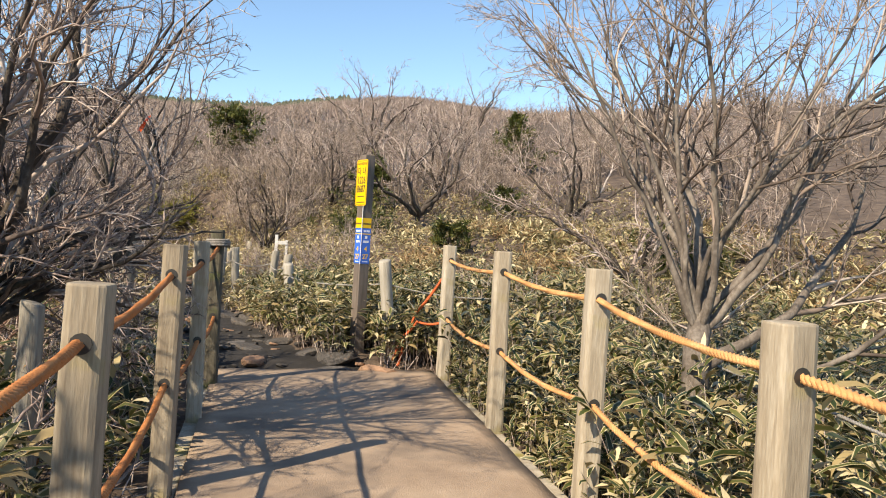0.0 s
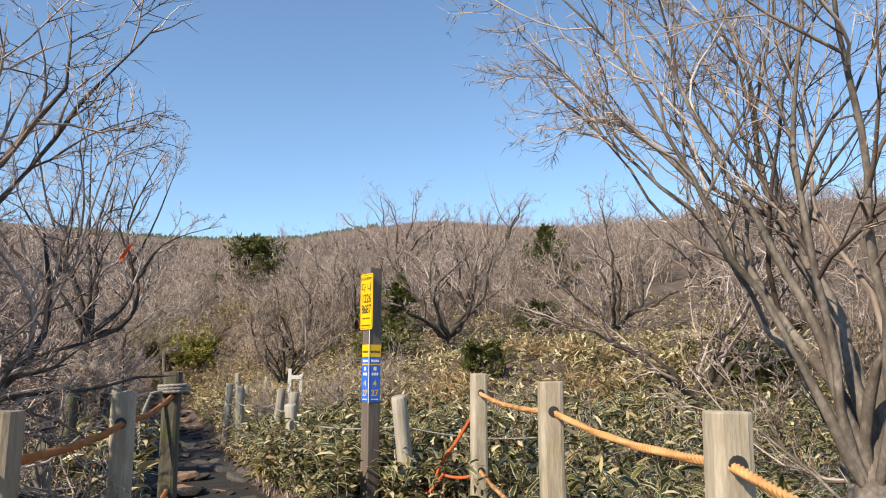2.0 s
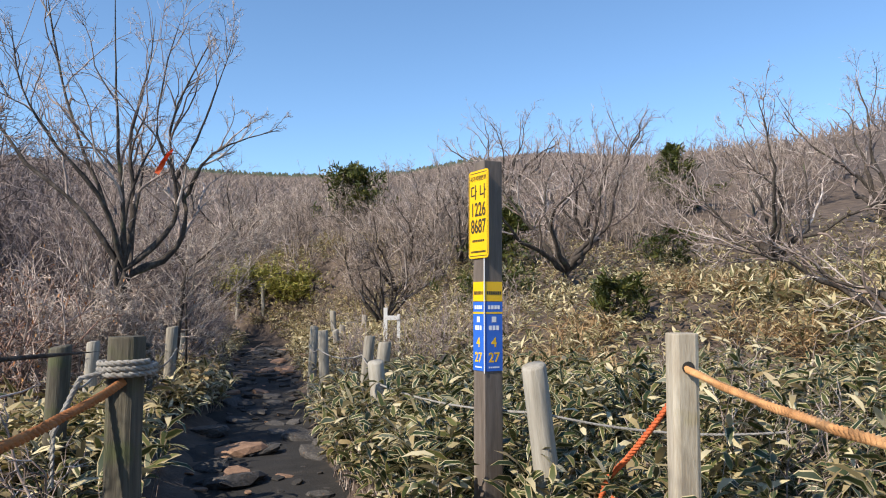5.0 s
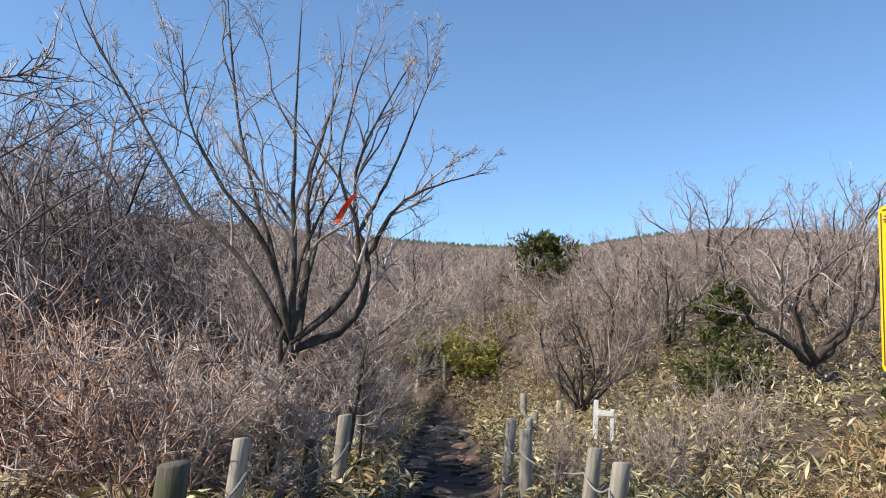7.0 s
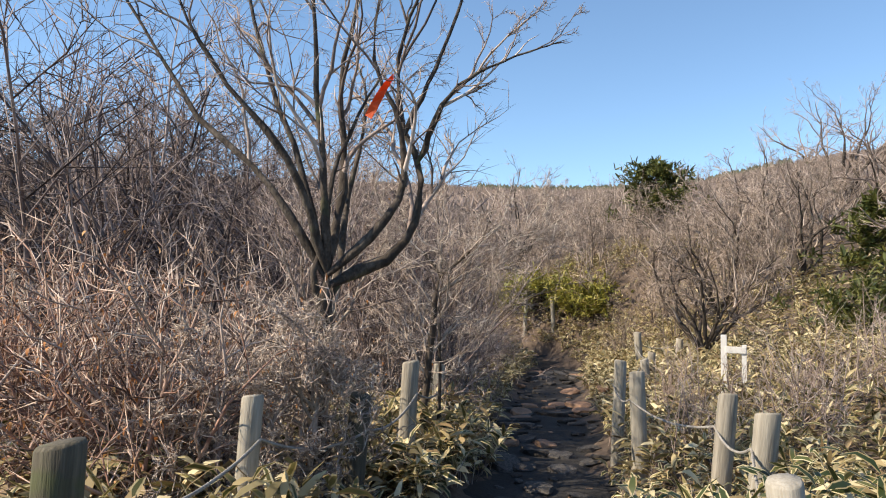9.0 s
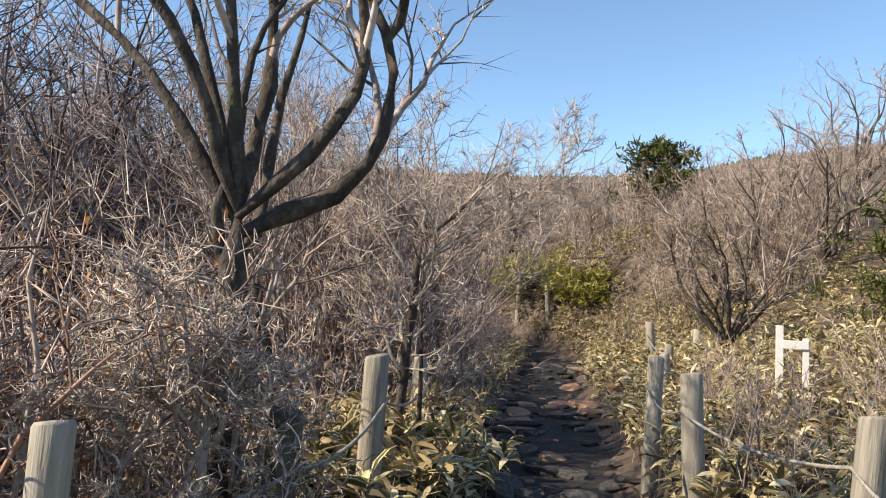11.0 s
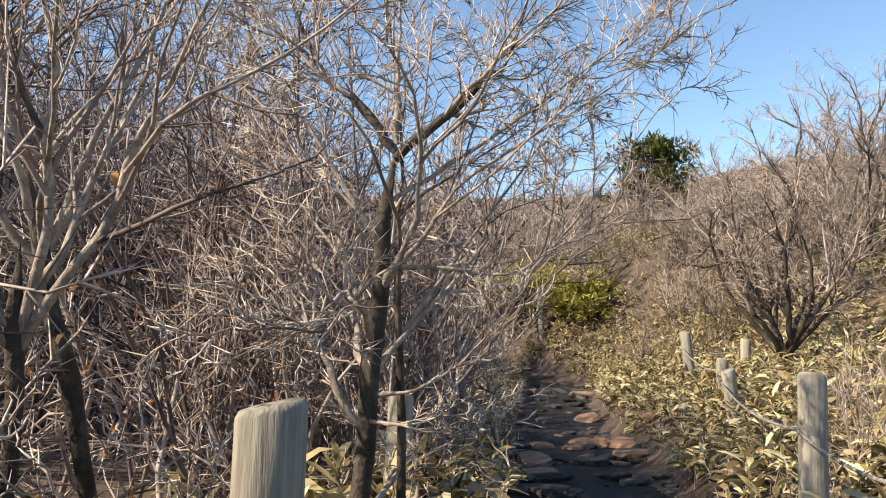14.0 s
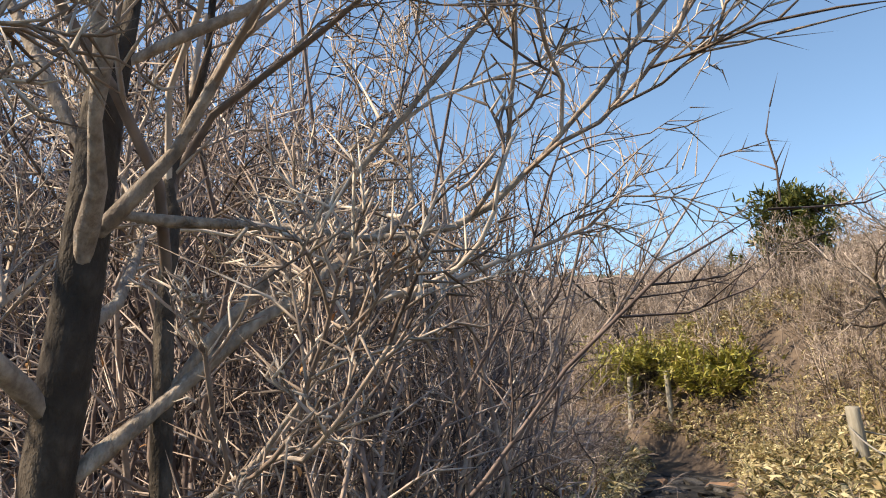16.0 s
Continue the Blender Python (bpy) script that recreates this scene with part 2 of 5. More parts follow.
M_BLACK = plain("sign_black", (0.03, 0.028, 0.025), 0.5)
M_WHITE = plain("sign_white", (0.8, 0.8, 0.8), 0.5)
M_PALE = plain("bleached_board", (0.60, 0.59, 0.575), 0.6)
M_SIGNPOST = surface("brown_sign_post", [(0.2, (0.07, 0.055, 0.045)), (0.5, (0.135, 0.108, 0.09)), (0.8, (0.22, 0.185, 0.155))], scale=5, rough=0.6, bump=0.3, stretch=(6, 6, 0.5), fine=30)
M_RIBBON = plain("orange_ribbon", (0.82, 0.12, 0.02), 0.55)

# ---- mesh tools ----
rng = np.random.default_rng(11)


def mesh_of(name, verts, quads=None, tris=None, uv=None, smooth=True):
    me = bpy.data.meshes.new(name)
    q = np.zeros((0, 4), int) if quads is None else np.asarray(quads).reshape(-1, 4)
    t = np.zeros((0, 3), int) if tris is None else np.asarray(tris).reshape(-1, 3)
    v = np.asarray(verts, dtype=np.float32).reshape(-1, 3)
    loops = np.concatenate([q.ravel(), t.ravel()]).astype(np.int32)
    me.vertices.add(len(v))
    me.vertices.foreach_set("co", v.ravel())
    me.loops.add(len(loops))
    me.loops.foreach_set("vertex_index", loops)
    n = len(q) + len(t)
    me.polygons.add(n)
    starts = np.concatenate([np.arange(len(q)) * 4, len(q) * 4 + np.arange(len(t)) * 3]).astype(np.int32)
    me.polygons.foreach_set("loop_start", starts)
    me.polygons.foreach_set("use_smooth", np.full(n, smooth))
    if uv is not None:
        layer = me.uv_layers.new(name="UVMap")
        layer.data.foreach_set("uv", np.asarray(uv, dtype=np.float32)[loops].ravel())
    me.update(calc_edges=True)
    me.validate()
    return me


def put(name, me, material, parent=None, label=""):
    """A mesh as one object, under a thing or under a part when a parent is given."""
    if material is not None and not me.materials:
        me.materials.append(material)
    ob = new(name, me)
    if parent is not None:
        ob.parent = parent
    if label:
        ob["label"] = label
    return ob


def part(name, bm, material, parent=None, label=""):
    me = bpy.data.meshes.new(name)
    bm.to_mesh(me)
    bm.free()
    return put(name, me, material, parent, label)


def thing(name, place, label, category, group="", kind=""):
    ob = new(name)
    ob.empty_display_size = 0.1
    ob.matrix_basis = pose(*place) if len(place) > 3 else Matrix.Translation(place)
    return tagged(ob, label, category, group, kind)


def box_bm(sx, sy, sz, bevel=0.006, at=(0, 0, 0), segs=2):
    """A box standing on z = 0 with rounded edges."""
    bm = bmesh.new()
    bmesh.ops.create_cube(bm, size=1)
    bmesh.ops.scale(bm, vec=(sx, sy, sz), verts=bm.verts)
    bmesh.ops.translate(bm, vec=(at[0], at[1], at[2] + sz / 2), verts=bm.verts)
    if bevel:
        bmesh.ops.bevel(bm, geom=bm.edges[:], offset=bevel, segments=segs, affect="EDGES", profile=0.6)
    return bm


def tubes(P, R, sides=3, pointed=True):
    """Tubes along polylines P (B, N, 3) with radii R (B, N); the last point is a tip. Returns vertices, quads, triangles."""
    B, N, _ = P.shape
    T = np.gradient(P, axis=1)
    T /= np.linalg.norm(T, axis=2, keepdims=True) + 1e-9
    ref = np.where(np.abs(T[:, :1, 2:3]) < 0.9, np.array([[[0, 0, 1.0]]]), np.array([[[1.0, 0, 0]]]))
    U = np.cross(T, ref)
    U /= np.linalg.norm(U, axis=2, keepdims=True) + 1e-9
    V = np.cross(T, U)
    n = N - 1 if pointed else N
    a = np.arange(sides) * 2 * np.pi / sides
    ring = P[:, :n, None] + R[:, :n, None, None] * (np.cos(a)[None, None, :, None] * U[:, :n, None] + np.sin(a)[None, None, :, None] * V[:, :n, None])
    v = ring.reshape(B, n * sides, 3)
    per = n * sides
    i = np.arange(n - 1)[:, None] * sides + np.arange(sides)[None]
    j = np.arange(n - 1)[:, None] * sides + (np.arange(sides)[None] + 1) % sides
    q = np.stack([i, j, j + sides, i + sides], -1).reshape(-1, 4)
    if pointed:
        v = np.concatenate([v, P[:, -1:]], axis=1)
        k = (n - 1) * sides
        t = np.stack([k + np.arange(sides), k + (np.arange(sides) + 1) % sides, np.full(sides, per)], -1)
        per += 1
    else:
        t = np.zeros((0, 3), int)
    off = np.arange(B) * per
    return v.reshape(-1, 3), (q[None] + off[:, None, None]).reshape(-1, 4), (t[None] + off[:, None, None]).reshape(-1, 3)


def join(parts):
    V, Q, T, base = [], [], [], 0
    for v, q, t in parts:
        V.append(v)
        Q.append(np.asarray(q).reshape(-1, 4) + base)
        T.append(np.asarray(t).reshape(-1, 3) + base)
        base += len(v)
    return np.concatenate(V), np.concatenate(Q), np.concatenate(T)


def unit(v):
    return v / (np.linalg.norm(v, axis=-1, keepdims=True) + 1e-9)


def lines(start, way, length, n, r0, r1, wander=0.15, up=0.05):
    """Wandering polylines from points and directions."""
    B = len(start)
    P = np.zeros((B, n, 3))
    P[:, 0] = start
    d = unit(np.asarray(way, float))
    step = (np.asarray(length) / (n - 1))[:, None]
    for k in range(1, n):
        P[:, k] = P[:, k - 1] + d * step
        d = unit(d + wander * rng.normal(size=(B, 3)) + np.array([0, 0, up]))
    s = np.linspace(0, 1, n)[None]
    R = np.asarray(r0)[:, None] * (1 - s) + np.asarray(r1)[:, None] * s
    return P, R


def sprout(P, R, k, lo, hi, angle, ratio, n, wander=0.15, up=0.05, thin=0.55, tip=0.0015, shrink=0.6):
    """k side branches on every polyline."""
    B, N, _ = P.shape
    idx = np.repeat(np.arange(B), k)
    s = rng.uniform(lo, hi, len(idx))
    f = s * (N - 1)
    i = np.minimum(f.astype(int), N - 2)
    u = (f - i)[:, None]
    pos = P[idx, i] * (1 - u) + P[idx, i + 1] * u
    tan = unit(P[idx, i + 1] - P[idx, i])
    rad = R[idx, i] * (1 - u[:, 0]) + R[idx, i + 1] * u[:, 0]
    side = rng.normal(size=pos.shape)
    side = unit(side - (side * tan).sum(1, keepdims=True) * tan)
    a = np.radians(rng.normal(angle, angle * 0.25, len(idx)))[:, None]
    way = np.cos(a) * tan + np.sin(a) * side
    L = np.linalg.norm(np.diff(P, axis=1), axis=2).sum(1)
    length = L[idx] * ratio * rng.uniform(0.55, 1.25, len(idx)) * (1.15 - shrink * s)
    return lines(pos, way, length, n, np.maximum(rad * thin, tip), np.full(len(idx), tip * 0.6), wander, up)


# ---- the lie of the land ----
WAY_Y = np.array([-40.0, 5.0, 6.2, 8.0, 9.5, 12.0, 13.2, 17.0, 18.4, 22.0, 25.0, 27.0, 29.0, 60.0])
WAY_X = np.array([0.9, 0.9, 0.45, -0.23, -0.55, -1.15, -1.52, -2.4, -2.75, -3.55, -4.0, -5.2, -8.5, -18.0])


def smooth(a, b, v):
    u = np.clip((v - a) / (b - a), 0, 1)
    return u * u * (3 - 2 * u)


def waviness(x, y):
    return (np.sin(x * 1.31 + 0.7 * np.sin(y * 0.9)) * np.cos(y * 1.17 + 0.5) * 0.6 + np.sin(x * 2.9 + 1.3) * np.sin(y * 3.3 + x) * 0.4)


def land(x, y):
    """Height of the ground."""
    x, y = np.asarray(x, float), np.asarray(y, float)
    d = x - np.interp(y, WAY_Y, WAY_X)
    near = smooth(6.5, 15, y)
    right = (0.25 * np.clip(d - 0.6, 0, 5.4) + 0.08 * np.clip(d - 6, 0, 60)) * near
    left = 0.06 * np.clip(-d - 0.6, 0, 12) * smooth(4, 12, y)
    bank = 0.16 * smooth(0.42, 1.0, np.abs(d)) * smooth(5.5, 8, y)
    r = np.hypot(x, y)
    bear = np.degrees(np.arctan2(x, y))
    front = smooth(105, 45, np.abs(bear + 5))
    rise = 0.172 * np.clip(np.minimum(r, 430) - 18 - 8.5 * np.exp(-(d / 3.2) ** 2) * smooth(33, 27, y), 0, None) * front
    rise = rise * (1 + 0.10 * np.exp(-((bear - 8) / 8.5) ** 2) * smooth(120, 380, r))
    rise = rise + 0.0105 * np.clip(r - 30, 0, 400) * np.sin(bear * 0.21 + 1.0) * front * 0.35
    wave = 0.05 * waviness(x, y) * smooth(0.4, 1.6, np.abs(d)) + 0.25 * waviness(x * 0.12, y * 0.12) * smooth(12, 40, r)
    deck_hollow = -0.16 * smooth(6.3, 5.6, y)
    return right + left + bank + rise + wave + deck_hollow


def axis_steps(lo, hi, fine, centre_lo, centre_hi):
    mid = list(np.arange(centre_lo, centre_hi, fine))
    out, step, v = [], fine, centre_hi
    while v < hi:
        out.append(v)
        step *= 1.15
        v += step
    inn, step, v = [], fine, centre_lo
    while v > lo:
        step *= 1.15
        v -= step
        inn.append(v)
    return np.array(inn[::-1] + mid + out + [hi])


gx = axis_steps(-2500, 2500, 0.2, -7, 8)
gy = axis_steps(-2500, 2500, 0.2, -2, 24)
GX, GY = np.meshgrid(gx, gy)
GZ = land(GX, GY)
nx, ny = len(gx), len(gy)
ii = (np.arange(ny - 1)[:, None] * nx + np.arange(nx - 1)[None]).ravel()
ground_me = mesh_of("ground", np.stack([GX, GY, GZ], -1), np.stack([ii, ii + 1, ii + nx + 1, ii + nx], -1))
ground = put("ground", ground_me, M_SOIL)
tagged(ground, "bare brown soil and leaf litter rising to a hill", "ground", kind="structure")

# ---- the stony path ----
def way_x(y):
    return np.interp(y, WAY_Y, WAY_X)


py_ = np.linspace(5.7, 28.5, 160)
pu = np.linspace(-0.74, 0.74, 13)
PY, PU = np.meshgrid(py_, pu, indexing="ij")
PX = way_x(PY) + PU * (1 + 0.12 * np.sin(PY * 2.3))
PX = np.where(PY < 6.6, PX + (PU > 0) * 0.35 * (6.6 - PY), PX)
PZ = land(PX, PY) + 0.022 + 0.02 * waviness(PX * 4, PY * 4) - 0.05 * np.abs(PU / 0.74) ** 4
ii = (np.arange(159)[:, None] * 13 + np.arange(12)[None]).ravel()
path_ob = put("path", mesh_of("path", np.stack([PX, PY, PZ], -1), np.stack([ii, ii + 1, ii + 14, ii + 13], -1)), M_PATH)
tagged(path_ob, "narrow dark trodden earth path strewn with stones", "path", kind="structure")

# ---- deck ----
deck = thing("boardwalk_deck", (0, 0, 0), "flat boardwalk deck covered with a worn brown coir mat", "boardwalk", kind="structure")


def edge_x(y, right):
    y = np.asarray(y, float)
    return np.where(right, 2.02 + 0.0 * y, np.interp(y, [-4, 2, 5.6], [0.30, 0.20, -0.02]))


ny_, nx_ = 60, 20
ys = np.linspace(-4, 5.62, ny_)
top = []
for y in ys:
    a, b = float(edge_x(y, False)), float(edge_x(y, True))
    for u in np.linspace(0, 1, nx_):
        x = a + (b - a) * u
        yy = y + (0.24 * u if y > 5.2 else 0) + (0.05 * math.sin(x * 9) if y > 5.6 else 0)
        top.append((x, yy, 0.004 * math.sin(x * 5 + y * 3) + 0.003 * math.sin(y * 11)))
top = np.array(top)
low = top.copy()
low[:, 2] = -0.05
ii = (np.arange(ny_ - 1)[:, None] * nx_ + np.arange(nx_ - 1)[None]).ravel()
q = np.stack([ii, ii + 1, ii + nx_ + 1, ii + nx_], -1)
rim = list(range(nx_)) + [r * nx_ + nx_ - 1 for r in range(1, ny_)] + [ny_ * nx_ - 1 - k for k in range(1, nx_)] + [r * nx_ for r in range(ny_ - 2, 0, -1)]
n0 = len(top)
side = [(rim[k], rim[k] + n0, rim[(k + 1) % len(rim)] + n0, rim[(k + 1) % len(rim)]) for k in range(len(rim))]
put("mat", mesh_of("mat", np.concatenate([top, low]), np.concatenate([q, np.array(side)])), M_DECK, deck)
for right in (False, True):
    for y0 in np.arange(-4, 5.5, 1.9):
        x0, x1 = float(edge_x(y0, right)), float(edge_x(y0 + 1.9, right))
        bm = box_bm(0.09, 1.885, 0.15, 0.008)
        ob = part("edge_beam", bm, M_WOOD, deck)
        ob.location = ((x0 + x1) / 2 + (0.048 if right else -0.048), y0 + 0.95, -0.18)
        ob.rotation_euler = (0, 0, -math.atan2(x1 - x0, 1.9))


# ---- posts and ropes ----
def rail_post(place, height, lean=(0, 0), turn=0, w=0.125, material=None):
    """A sawn square post with broken corners, split and weathered, with black discs for two rope holes."""
    ob = thing("rail_post", (*place, lean[0], lean[1], turn), "weathered square timber rail post beside the boardwalk", "post", "posts of the boardwalk rail")
    bm = bmesh.new()
    bmesh.ops.create_cube(bm, size=1)
    bmesh.ops.scale(bm, vec=(w, w, height + 0.35), verts=bm.verts)
    bmesh.ops.translate(bm, vec=(0, 0, (height - 0.35) / 2), verts=bm.verts)
    ups = [e for e in bm.edges if abs((e.verts[0].co - e.verts[1].co).z) > 0.5]
    bmesh.ops.bevel(bm, geom=ups, offset=0.022, segments=2, affect="EDGES", profile=0.5)
    tops = [e for e in bm.edges if e.verts[0].co.z > height - 0.01 and e.verts[1].co.z > height - 0.01]
    bmesh.ops.bevel(bm, geom=tops, offset=0.007, segments=2, affect="EDGES", profile=0.6)
    bmesh.ops.bisect_plane(bm, geom=bm.verts[:] + bm.edges[:] + bm.faces[:], plane_co=(0, 0, height * 0.4), plane_no=(0, 0, 1))
    bmesh.ops.bisect_plane(bm, geom=bm.verts[:] + bm.edges[:] + bm.faces[:], plane_co=(0, 0, height * 0.75), plane_no=(0, 0, 1))
    for v in bm.verts:
        n = noise.noise_vector(Vector(place) * 3 + v.co * 2.5)
        v.co += Vector((n.x, n.y, n.z * 0.6)) * 0.006
    part("timber", bm, material or M_WOOD, ob)
    # no holes are cut: black discs paint the dark inside each one
    for z in (height - 0.14, height * 0.44):
        for s in (-1, 1):
            ring = bmesh.new()
            bmesh.ops.create_cone(ring, cap_ends=True, segments=12, radius1=0.026, radius2=0.026, depth=0.006, matrix=Matrix.Translation((0, s * (w / 2 + 0.001), z)) @ Matrix.Rotation(radians(90), 4, "X"))
            part("rope_hole_disc", ring, M_BLACK, ob)
    return ob


def log_post(place, height, lean=(0, 0), r=0.06, label="", material=None):
    """A round weathered log post with an uneven sawn top."""
    ob = thing("log_post", (*place, lean[0], lean[1], 0), label or "old grey round log post standing beside the path", "post", "old log posts along the path")
    zs = [-0.3, 0.1, height * 0.3, height * 0.6, height * 0.85, height - 0.012, height]
    n = 14
    v = []
    ph = place[0] * 7 + place[1] * 3
    for k, z in enumerate(zs):
        rr = r * (0.9 if k == len(zs) - 1 else 1.0) * (1.03 - 0.05 * max(z, 0) / height)
        for j in range(n):
            a = j * 2 * math.pi / n
            w = 1 + 0.04 * math.sin(3 * a + ph + z * 1.5) + 0.025 * math.sin(7 * a + ph * 2 + z * 4)
            v.append((rr * w * math.cos(a), rr * w * math.sin(a), z + (0.012 * math.cos(a + ph) if z > height - 0.1 else 0)))
    v.append((0, 0, height + 0.002))
    q = [(k * n + j, k * n + (j + 1) % n, (k + 1) * n + (j + 1) % n, (k + 1) * n + j) for k in range(len(zs) - 1) for j in range(n)]
    t = [((len(zs) - 1) * n + j, (len(zs) - 1) * n + (j + 1) % n, len(v) - 1) for j in range(n)]
    put("log", mesh_of("log", v, q, t), material or M_LOG, ob)
    return ob


def rope(name, pts, r, sag, material, label, strands=3, pitch=0.07):
    """A laid rope of twisted strands through the given points, sagging between them."""
    line = []
    for a, b in zip(pts, pts[1:]):
        a, b = Vector(a), Vector(b)
        n = max(6, int((b - a).length / 0.022))
        for k in range(n):
            u = k / n
            p = a.lerp(b, u)
            p.z -= sag * 4 * u * (1 - u)
            line.append(p)
    line.append(Vector(pts[-1]))
    P = np.array(line)[None]
    T = unit(np.gradient(P[0], axis=0))
    ref = np.where(np.abs(T[:, 2:3]) < 0.9, np.array([[0, 0, 1.0]]), np.array([[1.0, 0, 0]]))
    U = unit(np.cross(T, ref))
    V = np.cross(T, U)
    s = np.concatenate([[0], np.cumsum(np.linalg.norm(np.diff(P[0], axis=0), axis=1))])
    groups = []
    for k in range(strands):
        a = (s / pitch * 2 * math.pi + k * 2 * math.pi / strands)[:, None]
        S = P[0] + 0.5 * r * (np.cos(a) * U + np.sin(a) * V)
        groups.append(tubes(S[None], np.full((1, len(S)), r * 0.56), 5, pointed=False))
    v, q, t = join(groups)
    ob = put(name, mesh_of(name, v, q, t), material)
    return tagged(ob, label, "rope")


RAIL_R = [((1.95, -1.5, 0), 1.08), ((2.02, 0.36, 0), 1.06), ((2.10, 1.95, 0), 1.15), ((2.06, 3.52, 0), 1.21), ((2.08, 5.55, 0), 1.24)]
RAIL_L = [((0.33, -1.5, 0), 1.10), ((0.19, 0.45, 0), 1.07), ((0.11, 2.20, 0), 1.15), ((0.06, 3.71, 0), 1.16), ((0.03, 4.90, 0), 1.25)]
for k, (p, h) in enumerate(RAIL_R):
    rail_post(p, h, lean=(0.6 * math.sin(k * 2.1), 0.8 * math.sin(k * 3.7 + 1)), turn=6 * math.sin(k * 1.9), w=0.113)
for k, (p, h) in enumerate(RAIL_L):
    # the last post is in shade, so it takes the darkened wood
    rail_post(p, h, lean=(0.6 * math.sin(k * 2.7), 0.7 * math.sin(k * 1.3)), turn=5 * math.sin(k * 2.3 + 1), w=0.102, material=M_LOG_SHADED if k == 4 else None)


def rail_rope(rows, share, down, material, label, sag):
    return rope("rail_rope", [(p[0], p[1], h * share - down) for p, h in rows], 0.0165, sag, material, label)


rail_rope(RAIL_R, 1.0, 0.14, M_ROPE, "thick orange twisted rope threaded through the post tops", 0.035)
rail_rope(RAIL_R, 0.44, 0.0, M_ROPE, "lower orange twisted rope sagging between the posts", 0.05)
rail_rope(RAIL_L, 1.0, 0.14, M_ROPE_RUST, "thick rust-orange twisted rope threaded through the post tops", 0.03)
rail_rope(RAIL_L, 0.44, 0.0, M_ROPE_RUST, "lower rust-orange rope sagging between the posts", 0.06)
# grey lashing round the last left rail post, coloured dark for shade
turns = [(0.03 + 0.088 * math.cos(a), 4.90 + 0.088 * math.sin(a), 1.115 + 0.003 * a) for a in np.arange(0, 6 * math.pi, 0.35)]
rope("lashing", turns + [(-0.08, 4.80, 1.12), (-0.12, 4.72, 0.96), (-0.11, 4.70, 0.80)], 0.010, 0.0, M_ROPE_GREY, "grey rope lashing wound round the dark rail post")
rope("loose_rope", [(2.07, 5.60, 0.98), (1.85, 5.95, 0.55), (1.78, 6.1, 0.30), (1.70, 5.95, 0.02)], 0.016, 0.02, M_ROPE_RED, "slack red-orange rope end tied off towards the ground")
rope("loose_rope", [(2.05, 5.6, 0.50), (1.86, 5.9, 0.47), (1.74, 6.05, 0.30), (1.66, 6.1, 0.05)], 0.014, 0.02, M_ROPE_RED, "short red rope end hanging among the bamboo leaves")


def on_land(x, y, dz=0.0):
    return (x, y, float(land(x, y)) + dz)


LOGS_R = [(1.66, 6.25, 1.06, (3, -7)), (0.62, 8.47, 0.90, (2, -6)), (0.44, 9.69, 0.99, (0, 6)), (0.25, 10.25, 1.02, (0, 5)), (-0.36, 11.7, 1.02, (1, -2)), (-0.72, 12.8, 1.04, (0, 2)),
          (-0.88, 16.6, 0.74, (4, -6)), (-0.97, 17.7, 0.86, (0, 2)), (-1.28, 19.0, 1.19, (-2, -5)), (-0.67, 19.2, 0.99, (0, 2))]
LOGS_L = [(-0.45, 2.1, 0.86, (0, 0)), (-0.62, 4.6, 0.95, (2, 2)), (-1.26, 6.95, 1.10, (0, 2)), (-1.77, 8.47, 1.05, (0, 3)), (-1.67, 9.35, 0.98, (1, 4)), (-1.81, 10.38, 1.11, (0, 2)), (-2.35, 12.25, 0.96, (0, 3)), (-5.88, 28.0, 1.91, (0, 2)), (-4.91, 27.7, 1.99, (0, -3))]
rope_ends = {}
for side_name, rows in (("r", LOGS_R), ("l", LOGS_L)):
    for x, y, ztop, lean in rows:
        z0 = float(land(x, y))
        hgt = max(0.5, ztop - z0)
        log_post((x, y, z0), hgt, lean, r=0.058 + 0.007 * math.sin(x * 9 + y), material=M_LOG_SHADED if (x, y) in ((-1.26, 6.95), (-1.67, 9.35)) else None,
                 label="mossy round log post beside the path, coloured darker for shade" if (x, y) in ((-1.26, 6.95), (-1.67, 9.35)) else "")
        tx = x + hgt * 0.78 * math.sin(radians(lean[1]))
        ty = y - hgt * 0.78 * math.sin(radians(lean[0]))
        rope_ends.setdefault(side_name, []).append((tx, ty, z0 + hgt * 0.76))
offs = 0.062
for rows, sx in ((rope_ends["r"][1:], -1), (rope_ends["l"][2:7], 1)):
    rope("guide_rope", [(x + sx * offs, y, z) for x, y, z in rows], 0.009, 0.07, M_ROPE_GREY, "thin grey weathered rope strung between the old log posts")
rope("guide_rope", [(2.8, 6.2, 0.72), rope_ends["r"][0], rope_ends["r"][1]], 0.008, 0.05, M_ROPE_GREY, "thin grey weathered rope tied to a leaning log post")
rope("guide_rope", [(2.35, -0.3, 0.74), (2.9, 1.6, 0.66), (3.4, 3.4, 0.6)], 0.008, 0.03, M_ROPE_GREY, "thin grey weathered rope behind the rail posts")

# ---- location sign ----
sign = thing("location_sign", (1.325, 6.49, float(land(1.345, 6.49)), 0, 0, 0), "brown square post with yellow and blue location plates", "sign post")
bm = box_bm(0.115, 0.115, 2.28, 0.006)
bmesh.ops.translate(bm, vec=(0, 0, -0.2), verts=bm.verts)
post_turn = -61
z_base = float(land(1.345, 6.49))
sp = part("post", bm, M_SIGNPOST, sign)
sp.rotation_euler = (0, 0, radians(post_turn))


